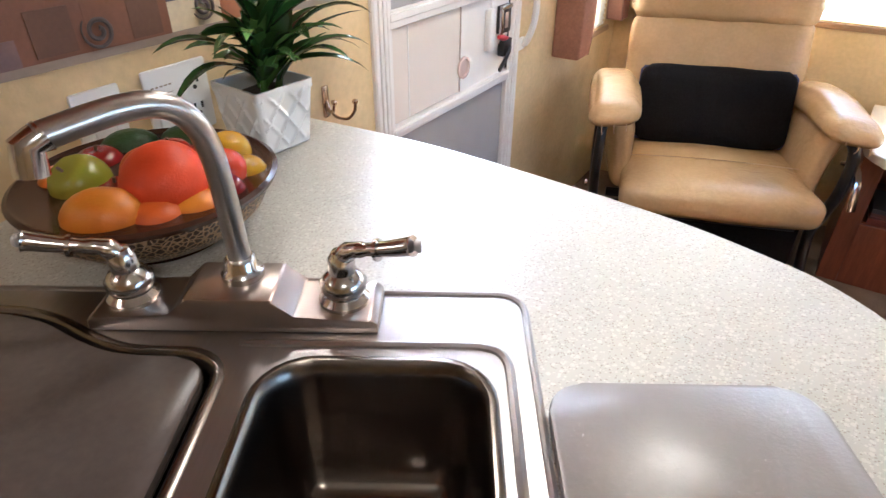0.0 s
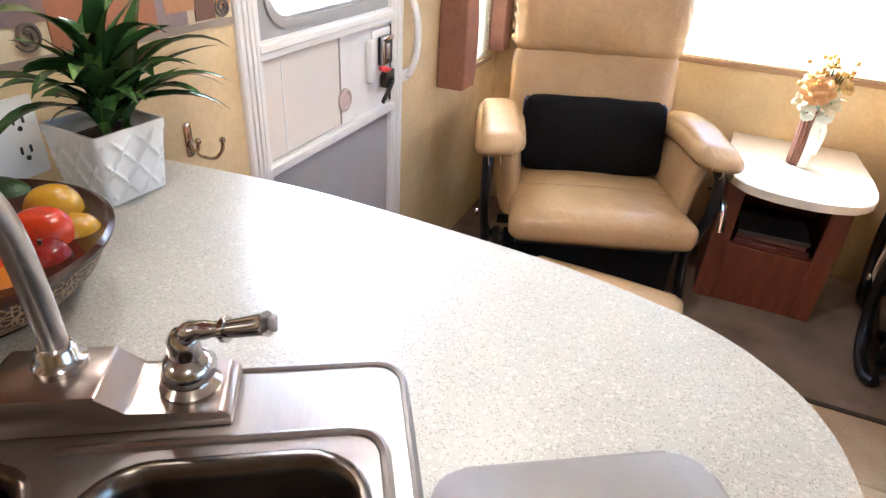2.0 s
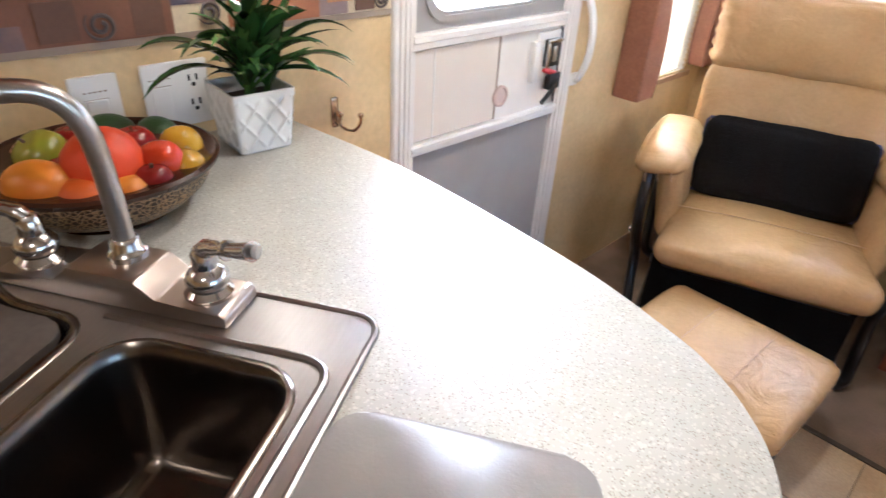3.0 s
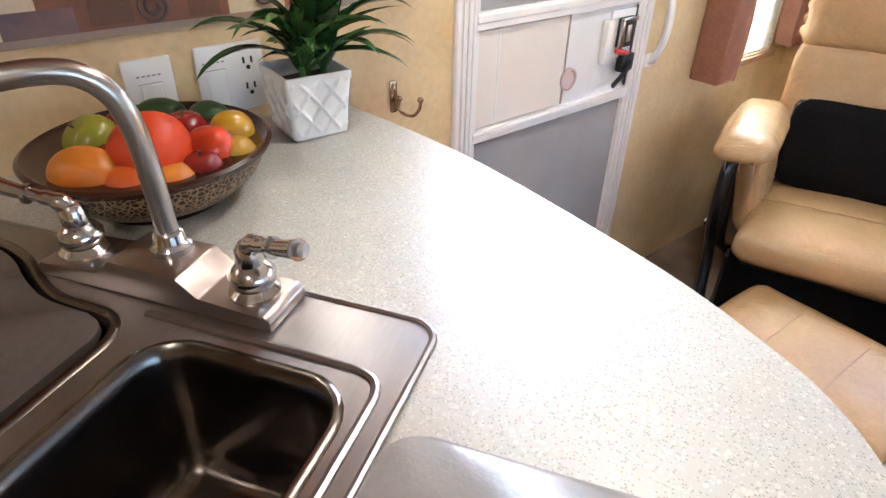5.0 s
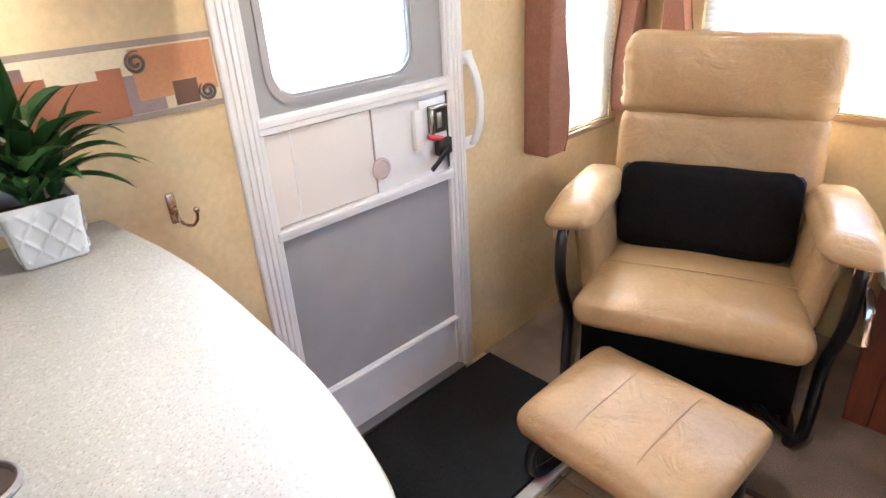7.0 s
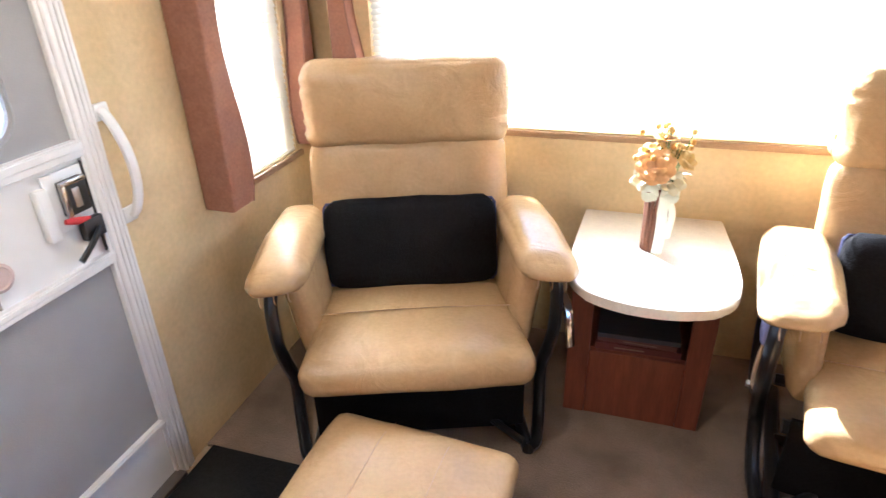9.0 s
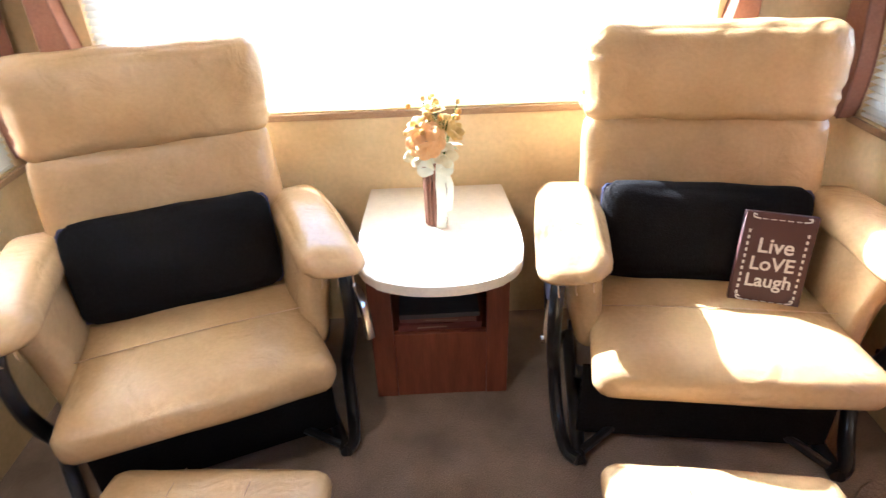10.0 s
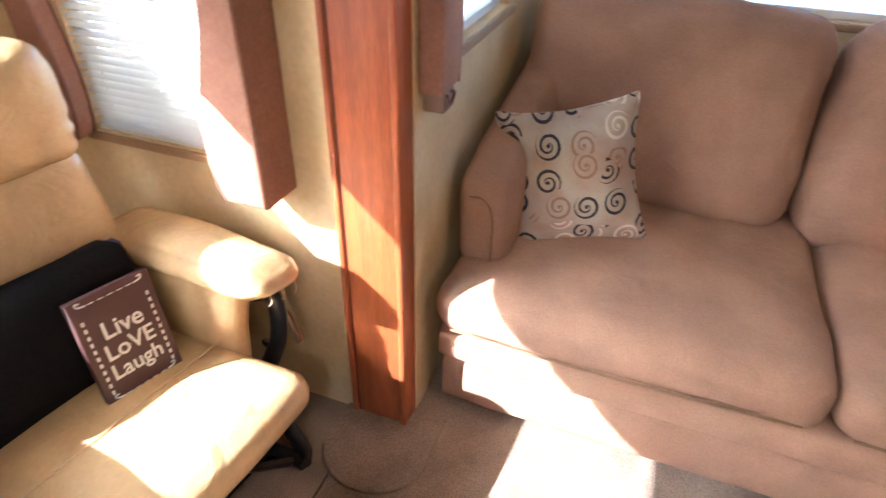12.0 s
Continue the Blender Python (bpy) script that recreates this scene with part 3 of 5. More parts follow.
def valance_leg(axis, at, side, a_out, a_in, depth, z0, label, wave=0.022):
    """A padded fabric board standing out from the wall beside a window, with a wavy inner edge."""
    sgn = 1 if a_in > a_out else -1
    pts = [(a_out, z0), (a_out, 1.86)]
    n = 26
    for k in range(n + 1):
        z = 1.86 - (1.86 - z0) * k / n
        pts.append((a_in + sgn * wave * math.sin((z - z0) * 9.0 + 0.4) * (0.35 if z - z0 < 0.02 else 1), z))
    pts = [p for i, p in enumerate(pts) if i == 0 or p != pts[i - 1]]
    if sgn < 0:
        pts = pts[::-1]
    if axis == "x":
        m = Matrix(((0, 0, side, at), (1, 0, 0, 0), (0, 1, 0, 0), (0, 0, 0, 1)))
    else:
        m = Matrix(((1, 0, 0, 0), (0, 0, side, at), (0, 1, 0, 0), (0, 0, 0, 1)))
    leg = part("window_valance", prism(pts, 0.001, depth, 0.010, 3, m=m), BROWN_FABRIC)
    inner_ = [p for p in pts if abs(p[0] - a_out) > 1e-6]
    for d in (depth - 0.004, 0.006):
        part("edge_welt", tube([m @ Vector((a, z, d)) for a, z in inner_], 0.0035, 6), WELT, leg, "darker corded edge")
    return tagged(leg, label, "window valance", "padded window valances")


valance_leg("x", 0, 1, 3.112, 3.205, 0.110, 0.718, "mauve-brown padded fabric valance leg beside the side window")
valance_leg("x", 0, 1, 3.745, 3.675, 0.075, 0.75, "mauve-brown padded fabric valance leg in the room corner")
valance_leg("y", YR, -1, 0.150, 0.235, 0.075, 0.78, "mauve-brown padded fabric valance leg beside the rear window")
valance_leg("y", YR, -1, 2.245, 2.17, 0.075, 0.78, "mauve-brown padded fabric valance leg beside the rear window")
valance_leg("x", RW, -1, 3.030, 3.135, 0.132, 0.752, "mauve-brown padded fabric valance leg in full sun", 0.03)
valance_leg("x", RW, -1, 3.745, 3.655, 0.06, 0.78, "dark mauve-brown padded fabric valance leg in the corner")
valance_leg("y", SLIDE_Y1, -1, 2.645, 2.752, 0.06, 0.998, "taupe padded fabric valance leg beside the slide-out window", 0.01)
BRACKET = mat("brown_bracket", (0.25, 0.15, 0.10), 0.6)
hold = tagged(part("valance_bracket", box(2.675, 2.745, 2.700, 2.7515, 0.945, 0.996, 0.008), BRACKET), "small brown bracket below the fabric valance", "bracket")
part("scroll_cut", tube(arc([(2.685, 2.698, 0.987), (2.710, 2.698, 0.960), (2.735, 2.698, 0.980), (2.715, 2.698, 0.988)]), 0.004, 6), CHERRY_DARK, hold)
for nm, b_ in (("valance_header", box(0.001, 0.095, 3.21, 3.67, 1.70, 1.86, 0.01)), ("valance_header", box(0.24, 2.165, YR - 0.075, YR - 0.001, 1.605, 1.86, 0.01)), ("valance_header", box(RW - 0.085, RW - 0.001, 3.14, 3.65, 1.70, 1.86, 0.01))):
    tagged(part(nm, b_, BROWN_FABRIC), "mauve-brown padded fabric valance across the window top", "window valance", "padded window valances")

post = empty("slide_post", pose(2.560, 2.753, 0), "cherry-stained wooden post at the slide-out edge", "post", kind="structure")
part("face_board", box(0.0, 0.07, 0.018, 0.157, 0.0, H - 0.002, 0.004), CHERRY, post)
part("edge_bead", box(-0.008, 0.07, 0.0, 0.018, 0.0, H - 0.002, 0.006, 3), CHERRY, post, "rounded cherry edge bead")
part("edge_bead", box(-0.008, 0.07, 0.157, 0.175, 0.0, H - 0.002, 0.006, 3), CHERRY, post, "rounded cherry edge bead")
part("shadow_groove", box(-0.001, 0.06, 0.152, 0.158, 0.0, H - 0.003), CHERRY_DARK, post, "dark groove", smooth=False)

# ---- ceiling lamps ----
GLOW = bpy.data.materials.new("warm_lamp_diffuser")
GLOW.use_nodes = True
gb = GLOW.node_tree.nodes["Principled BSDF"]
gb.inputs["Emission Color"].default_value, gb.inputs["Emission Strength"].default_value = (1.0, 0.80, 0.56, 1), LAMP
for x, y in ((0.62, 2.12), (1.45, 0.45)):
    lamp = empty("ceiling_lamp", pose(x, y, H), "round warm-white dome ceiling lamp, switched on", "ceiling lamp", "dome ceiling lamps")
    part("base_ring", lathe([(0.095, -0.018), (0.10, -0.012), (0.10, -0.001)], 32), NICKEL, lamp)
    part("diffuser", lathe([(0.003, -0.052), (0.04, -0.048), (0.07, -0.036), (0.088, -0.018)], 32), GLOW, lamp)

PUCK_GLOW = GLOW.copy()
PUCK_GLOW.name = "warm_puck_lens"
PUCK_GLOW.node_tree.nodes["Principled BSDF"].inputs["Emission Strength"].default_value = 16.0

# ---- kitchen peninsula ----
C0, UA = Vector((0.676, 1.497, 0)), radians(32)
U, V = Vector((math.cos(UA), math.sin(UA), 0)), Vector((-math.sin(UA), math.cos(UA), 0))
SINK = Matrix.Translation((0.676, 1.497, 0.915)) @ Matrix.Rotation(UA, 4, "Z")


def uv(u, v):
    p = C0 + U * u + V * v
    return (p.x, p.y)


edge = arc([(0.003, 1.788, 0), (0.27, 1.815, 0), (0.45, 1.816, 0), (0.74, 1.793, 0), (0.90, 1.758, 0), (0.962, 1.734, 0), (1.012, 1.700, 0), (1.054, 1.655, 0), (1.080, 1.60, 0), (1.092, 1.53, 0), (1.094, 1.45, 0), (1.084, 1.37, 0), (1.06, 1.30, 0), (1.02, 1.225, 0)])
f0, f1 = uv(0.0, -0.415), uv(-0.33, -0.415)
outline = [(p.x, p.y) for p in edge] + [f0, f1, (0.60, 0.80), (0.60, -1.0), (0.003, -1.0)]
cut = [uv(x, y) for x, y in round_rect(-0.735, -0.012, -0.385, -0.006, 0.03)]
counter = empty("worktop", pose(0, 0, 0), "grey-green speckled laminate worktop with a rounded end", "countertop")
part("top", plate(outline, [cut], 0.876, 0.915), COUNTER, counter, smooth=False)
EDGE = mat("cream_laminate_edge", (0.60, 0.54, 0.42), 0.4, scale=20)
part("edge_band", tube([(p.x, p.y, 0.8965) for p in edge[1:]], 0.018, 8, flat=0.28), EDGE, counter, "cream rounded laminate edge")
cabinet = empty("base_cabinet", pose(0, 0, 0), "cherry-stained base cabinet under the speckled worktop", "cabinet")
inner = [(0.004, 1.74)] + [(p.x - 0.05, p.y - 0.06) for p in edge[6:-8]] + [uv(-0.02, -0.36), uv(-0.33, -0.36), (0.55, 0.80), (0.55, -0.98), (0.004, -0.98)]
part("carcass", plate(inner, [cut], 0.0, 0.874), CHERRY, cabinet, smooth=False)

sink = empty("kitchen_sink", SINK, "double-bowl brushed stainless steel sink set at an angle", "sink")
rim = round_rect(-0.75, 0.003, -0.40, 0.020, 0.030, 6)
bowl_r = round_rect(-0.255, -0.043, -0.365, -0.092, 0.048, 6)


def corner(cx, cy, r, a0, n=6):
    return [(cx + r * math.cos(radians(a0 + 90 * k / n)), cy + r * math.sin(radians(a0 + 90 * k / n))) for k in range(n + 1)]


# the large bowl steps back in an S beside the faucet
step = [(p.x, p.y) for p in arc([(-0.355, -0.082, 0), (-0.405, -0.078, 0), (-0.450, -0.060, 0), (-0.495, -0.036, 0), (-0.545, -0.022, 0), (-0.60, -0.020, 0)], 4)]
bowl_l = corner(-0.341, -0.123, 0.041, 0) + step + corner(-0.665, -0.070, 0.05, 90) + corner(-0.665, -0.315, 0.05, 180) + corner(-0.350, -0.315, 0.05, 270)
part("rim", plate(rim, [bowl_r, bowl_l], 0.0005, 0.0045), STEEL, sink, smooth=False)
part("rim_bead", tube([(x, y, 0.003) for x, y in rim] + [(*rim[0], 0.003)], 0.0045, 8), STEEL, sink, "rolled steel edge")


def inset(line, d):
    """The closed outline moved inwards by d."""
    out = []
    n = len(line)
    for i in range(n):
        (ax, ay), (bx, by) = line[i - 1], line[(i + 1) % n]
        tx, ty = bx - ax, by - ay
        k = d / max(1e-6, math.hypot(tx, ty))
        out.append((line[i][0] - ty * k, line[i][1] + tx * k))
    return out


def basin(line, depth):
    bm = bmesh.new()
    rings = []
    for ins, z in ((-0.010, 0.0045), (-0.006, 0.0075), (-0.001, 0.0075), (0.004, 0.002), (0.008, -0.012), (0.018, -depth + 0.03), (0.026, -depth + 0.008), (0.038, -depth)):
        rings.append([bm.verts.new((x, y, z)) for x, y in inset(line, ins)])
    for a, b in zip(rings, rings[1:]):
        for k in range(len(a)):
            bm.faces.new((a[k], a[(k + 1) % len(a)], b[(k + 1) % len(a)], b[k]))
    bm.faces.new(rings[-1])
    return bm


# bowls darker than the rim: their dim reflections are painted in by colour
b1 = part("basin", basin(bowl_r, 0.15), STEEL_SHADED, sink, "shining steel basin, dark reflections put into its colour")
b2 = part("basin", basin(bowl_l, 0.17), STEEL_SHADED, sink, "shining steel basin, dark reflections put into its colour")
for b, cx in ((b1, -0.149), (b2, -0.507)):
    part("drain", lathe([(0.042, 0.0015), (0.038, 0.004), (0.028, 0.002), (0.004, 0.0015)], 24, m=Matrix.Translation((cx, -0.23, -0.151 if b is b1 else -0.171))), CHROME, b, "round chrome drain")
bead = [(-0.29, -0.066), (-0.17, -0.066), (-0.065, -0.066), (-0.044, -0.068), (-0.030, -0.074), (-0.022, -0.088), (-0.020, -0.113), (-0.020, -0.25), (-0.020, -0.38)]
part("pressed_ridge", tube(arc([(x, y, 0.003) for x, y in bead], 5), 0.0055, 8), STEEL, sink, "pressed raised ridge")

faucet = empty("kitchen_faucet", SINK @ Matrix.Translation((-0.302, -0.016, 0.0045)), "brushed nickel two-handle faucet with an arched spout", "faucet")
prof = [(-0.150, 0.0), (-0.150, 0.013), (-0.142, 0.019), (-0.064, 0.019), (-0.044, 0.042), (0.044, 0.042), (0.064, 0.019), (0.142, 0.019), (0.150, 0.013), (0.150, 0.0)]
bm = bmesh.new()
front = [bm.verts.new((x, -0.034, z)) for x, z in prof]
back = [bm.verts.new((x, 0.034, z)) for x, z in prof]
bm.faces.new(front[::-1])
bm.faces.new(back)
for i in range(len(prof)):
    j = (i + 1) % len(prof)
    bm.faces.new((front[i], front[j], back[j], back[i]))
bmesh.ops.bevel(bm, geom=bm.edges[:], offset=0.0025, segments=2, affect="EDGES", profile=0.5)
part("base_plate", bm, POLISHED, faucet, "stepped brushed base plate")
part("collar", lathe([(0.022, 0.042), (0.022, 0.049), (0.017, 0.055), (0.0165, 0.063), (0.013, 0.067)], 24, m=Matrix.Translation((0.005, 0.010, 0))), CHROME, faucet)
part("spout", tube(arc([(0.005, 0.010, 0.06), (0.004, 0.009, 0.125), (0.001, 0.005, 0.186), (-0.007, -0.004, 0.219), (-0.022, -0.021, 0.238), (-0.046, -0.048, 0.243), (-0.086, -0.092, 0.237)], 8), 0.0115, 16), NICKEL, faucet, "arched brushed spout")
part("aerator", tube([(-0.082, -0.087, 0.2375), (-0.091, -0.097, 0.233), (-0.093, -0.100, 0.211)], 0.0128, 16), CHROME, faucet, "chrome spout tip")
for s in (-1, 1):
    h = part("handle", lathe([(0.026, 0.018), (0.027, 0.024), (0.021, 0.030), (0.024, 0.036), (0.0245, 0.044), (0.019, 0.052), (0.014, 0.056), (0.014, 0.072), (0.009, 0.080), (0.002, 0.082)], 24, m=Matrix.Translation((s * 0.112, 0, 0))), CHROME, faucet, "turned chrome handle body")
    part("lever", tube(arc([(s * 0.112, 0, 0.070), (s * 0.122, -0.004, 0.083), (s * 0.140, -0.010, 0.089), (s * 0.160, -0.016, 0.094), (s * 0.182, -0.022, 0.101), (s * 0.188, -0.024, 0.103)], 4), 0.008, 12,
         radii=[0.0105 if k < 5 else 0.0085 if k < 8 else 0.0068 + 0.00036 * (k - 8) for k in range(21)]), CHROME, h, "tapered lever")
    part("lever_tip", soft(0.008, 0.014, 0.014, 0.006, n=4, m=Matrix.Translation((s * 0.192, -0.025, 0.1045))), mat("clear_acrylic_tip", (0.42, 0.40, 0.39), 0.06, spec=0.9), h, "faceted clear tip")
    part("lever_ring", tube([(s * 0.150, -0.0125, 0.0905), (s * 0.154, -0.0138, 0.0912)], 0.0115, 12), CHROME, h)

BOARD = mat("grey_composite", (0.27, 0.25, 0.24), 0.32, scale=25, amount=0.3, bump=0.08, bump_scale=300)
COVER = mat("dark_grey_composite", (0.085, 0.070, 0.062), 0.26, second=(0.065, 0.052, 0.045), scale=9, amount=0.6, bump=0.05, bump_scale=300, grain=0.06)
tagged(part("sink_cover", prism(round_rect(0.010, 0.252, -0.345, -0.122, 0.034, 6), 0.001, 0.013, 0.003, 2, m=SINK), BOARD), "light grey rounded sink cover lying on the worktop", "sink cover", "sink covers")
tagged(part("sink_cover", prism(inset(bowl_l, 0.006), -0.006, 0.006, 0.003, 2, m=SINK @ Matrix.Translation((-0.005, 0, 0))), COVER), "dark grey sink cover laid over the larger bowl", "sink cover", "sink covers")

# ---- overhead cabinet above the worktop ----
over = empty("overhead_cabinet", pose(0.003, 0, 0), "cherry-stained overhead cabinet on the kitchen wall", "cabinet")
part("carcass", box(0.0, 0.30, 0.45, 2.04, 1.40, H - 0.002, 0.002, 1), CHERRY, over, smooth=False)
for ya_, yb_ in ((0.46, 0.98), (0.99, 1.51), (1.52, 2.03)):
    dr = part("door", box(0.300, 0.318, ya_, yb_, 1.41, H - 0.02, 0.003), CHERRY, over)
    part("door_panel", box(0.3175, 0.324, ya_ + 0.06, yb_ - 0.06, 1.47, H - 0.08, 0.006), CHERRY, dr)
    part("knob", lathe([(0.006, 0), (0.006, 0.012), (0.013, 0.018), (0.010, 0.026), (0.002, 0.028)], 16, m=Matrix.Translation((0.318, ya_ + 0.03 if ya_ > 0.9 else yb_ - 0.03, 1.445)) @ ON_LEFT), NICKEL, dr)
for y in (0.75, 1.70):
    puck = empty("cabinet_lamp", pose(0.13, y, 1.399), "small warm puck lamp under the overhead cabinet", "lamp", "puck lamps")
    part("ring", lathe([(0.034, -0.012), (0.036, -0.008), (0.036, -0.0005)], 24), NICKEL, puck)
    part("lens", lathe([(0.003, -0.014), (0.02, -0.0135), (0.031, -0.011)], 24), PUCK_GLOW, puck)

# ---- fruit bowl ----
BOWL = mat("pierced_bronze", (0.10, 0.045, 0.02), 0.35, second=(0.06, 0.025, 0.012), scale=30, spec=0.3)
nn, ll = BOWL.node_tree.nodes, BOWL.node_tree.links
bb = nn["Principled BSDF"]
vo = nn.new("ShaderNodeTexVoronoi")
vo.feature, vo.inputs["Scale"].default_value = "DISTANCE_TO_EDGE", 135
ll.new(nn["Texture Coordinate"].outputs["Object"], vo.inputs["Vector"])
mr = nn.new("ShaderNodeMapRange")
mr.inputs[1].default_value, mr.inputs[2].default_value = 0.07, 0.14
ll.new(vo.outputs["Distance"], mr.inputs[0])
bmix = nn.new("ShaderNodeMix")
bmix.data_type = "RGBA"
bmix.inputs["A"].default_value = (0.34, 0.22, 0.11, 1)
bmix.inputs["B"].default_value = (0.025, 0.011, 0.006, 1)
ll.new(mr.outputs[0], bmix.inputs["Factor"])
ll.new(bmix.outputs["Result"], bb.inputs["Base Color"])
bbump = nn.new("ShaderNodeBump")
bbump.inputs["Strength"].default_value, bbump.inputs["Distance"].default_value = 0.8, 0.002
ll.new(mr.outputs[0], bbump.inputs["Height"])
ll.new(bbump.outputs[0], bb.inputs["Normal"])
COPPER = mat("dark_copper", (0.045, 0.019, 0.011), 0.22, 0.1, scale=15)
bowl = empty("fruit_bowl", pose(0.203, 1.388, 0.9155), "dark bronze bowl with pierced mosaic sides, full of fruit", "bowl")
part("foot", lathe([(0.085, 0.0), (0.09, 0.004), (0.085, 0.010), (0.06, 0.012)], 40), COPPER, bowl)
part("side", lathe([(0.085, 0.010), (0.112, 0.020), (0.136, 0.042), (0.151, 0.072), (0.147, 0.074), (0.132, 0.046), (0.107, 0.025), (0.08, 0.016), (0.01, 0.014)], 56), BOWL, bowl, "mosaic pierced side")
part("rim", lathe([(0.147, 0.070), (0.156, 0.074), (0.158, 0.080), (0.152, 0.083), (0.144, 0.078)], 56), COPPER, bowl, "plain copper rim")


def fruit_mat(name, a, b, rough=0.35, bump=0.15, bscale=250):
    return mat(name, a, rough, second=b, scale=14, amount=0.8, bump=bump, bump_scale=bscale, spec=0.35)


ORANGE = fruit_mat("orange_peel", (0.52, 0.10, 0.006), (0.42, 0.06, 0.005), 0.45, 0.2)
BIG = fruit_mat("grapefruit_peel", (0.58, 0.055, 0.005), (0.50, 0.04, 0.004), 0.48, 0.15)
MANGO = fruit_mat("mango_skin", (0.52, 0.195, 0.008), (0.50, 0.115, 0.006), 0.40)
YELLOW = fruit_mat("yellow_skin", (0.42, 0.24, 0.006), (0.32, 0.14, 0.005), 0.22)
GREEN = fruit_mat("green_apple_skin", (0.20, 0.22, 0.015), (0.26, 0.18, 0.02), 0.25)
REDF = fruit_mat("red_apple_skin", (0.16, 0.006, 0.007), (0.26, 0.02, 0.008), 0.22)
AVO = fruit_mat("avocado_skin", (0.035, 0.075, 0.02), (0.02, 0.045, 0.015), 0.45, 0.6)
TOMATO = fruit_mat("tomato_skin", (0.50, 0.045, 0.006), (0.40, 0.025, 0.005), 0.2)
STALK = mat("brown_stalk", (0.10, 0.06, 0.03), 0.8)


def fruit(name, p, r, material, label, dim=0.12, squash=(1, 1, 0.95), rz=0, tilt=0):
    prof_ = []
    for k in range(15):
        a = -math.pi / 2 + math.pi * k / 14
        rr, z = r * math.cos(a), r * math.sin(a)
        z -= dim * r * max(0, 1 - (rr / (0.55 * r)) ** 2) * (1 if z > 0 else -1)
        prof_.append((max(rr, 0.0008), z))
    p = (0.203 + (p[0] - 0.208) * 0.90, 1.388 + (p[1] - 1.392) * 0.90, p[2] - 0.006)
    ob = tagged(part(name, lathe(prof_, 28), material), label, "fruit")
    ob.matrix_basis = pose(*p, tilt, 0, rz) @ Matrix.Diagonal((*squash, 1))
    if dim < 0.15:
        return ob
    part("stalk", tube([(0, 0, r * (0.82 if dim else 0.95)), (0.002, 0, r * 1.05)], 0.0022, 6), STALK, ob)
    return ob


fruit("grapefruit", (0.272, 1.376, 1.012), 0.052, BIG, "large red-orange grapefruit in the bowl", 0.05, (1, 1, 0.93), 0, 30)
fruit("apple", (0.158, 1.325, 1.002), 0.037, GREEN, "yellow-green apple in the fruit bowl", 0.2, tilt=35)
fruit("mango", (0.262, 1.292, 0.998), 0.038, MANGO, "orange mango lying in the fruit bowl", 0.0, (1.22, 0.95, 0.92), 40)
fruit("tomato", (0.290, 1.452, 1.004), 0.032, TOMATO, "shiny orange-red tomato in the fruit bowl", 0.1)
fruit("lemon", (0.240, 1.505, 1.002), 0.031, YELLOW, "yellow plum in the fruit bowl", 0.06)
fruit("lemon", (0.300, 1.485, 0.990), 0.028, YELLOW, "yellow plum low in the fruit bowl", 0.06)
fruit("apple", (0.325, 1.425, 0.992), 0.027, REDF, "small dark red apple near the bowl rim", 0.18)
fruit("apple", (0.170, 1.455, 0.990), 0.034, REDF, "dark red apple in the fruit bowl", 0.2)
fruit("apple", (0.205, 1.345, 0.982), 0.034, REDF, "dark red apple under the grapefruit", 0.2)
fruit("apple", (0.100, 1.385, 0.988), 0.033, REDF, "dark red apple at the back of the bowl", 0.2)
fruit("avocado", (0.085, 1.445, 0.992), 0.030, AVO, "dark green avocado in the fruit bowl", 0.0, (1.35, 1, 0.95), 60)
fruit("avocado", (0.130, 1.510, 0.988), 0.029, AVO, "dark green avocado by the bowl rim", 0.0, (1.3, 1, 0.95), 20)
fruit("orange", (0.305, 1.335, 0.984), 0.034, ORANGE, "orange low in the fruit bowl", 0.05)
fruit("orange", (0.325, 1.380, 0.984), 0.032, MANGO, "yellow-orange mango low in the bowl", 0.04, (1.2, 1, 0.9), 60)
fruit("orange", (0.200, 1.400, 1.000), 0.036, ORANGE, "orange behind the grapefruit", 0.05)
fruit("orange", (0.115, 1.325, 0.985), 0.034, MANGO, "orange at the bowl edge", 0.05)

# ---- potted plant ----
POT = mat("white_glazed_ceramic", (0.78, 0.77, 0.75), 0.25, scale=10, amount=0.15, coat=0.3)
SOIL = mat("dark_soil", (0.03, 0.02, 0.014), 0.95, bump=1.0, bump_scale=150)
LEAF = mat("dark_green_leaf", (0.035, 0.080, 0.02), 0.17, second=(0.02, 0.05, 0.014), scale=9, amount=0.9, stretch=(1, 1, 1), bump=0.1, bump_scale=120)
LEAF_LIGHT = mat("mid_green_leaf", (0.09, 0.17, 0.04), 0.24, second=(0.05, 0.11, 0.025), scale=9, amount=0.9, bump=0.1, bump_scale=120)
plant = empty("potted_plant", pose(0.104, 1.674, 0.9155, 0, 0, -4) @ Matrix.Diagonal((0.94, 0.94, 0.96, 1)), "leafy green plant in a white faceted square pot", "plant")


def pot_mesh():
    """A square tapered pot with softly rounded corners."""
    bm = bmesh.new()
    rings = []
    for z, h in ((0.0, 0.049), (0.004, 0.053), (0.06, 0.0575), (0.108, 0.0625), (0.112, 0.0615)):
        rings.append([bm.verts.new((x, y, z)) for x, y in round_rect(-h, h, -h, h, 0.009, 3)])
    for a, b in zip(rings, rings[1:]):
        for k in range(len(a)):
            bm.faces.new((a[k], a[(k + 1) % len(a)], b[(k + 1) % len(a)], b[k]))
    bm.faces.new(rings[0][::-1])
    return bm


def pot_side(t, x):
    half = 0.053 + 0.0092 * t
    return Vector((x * (half - 0.006), -half - 0.0002, 0.006 + 0.100 * t))


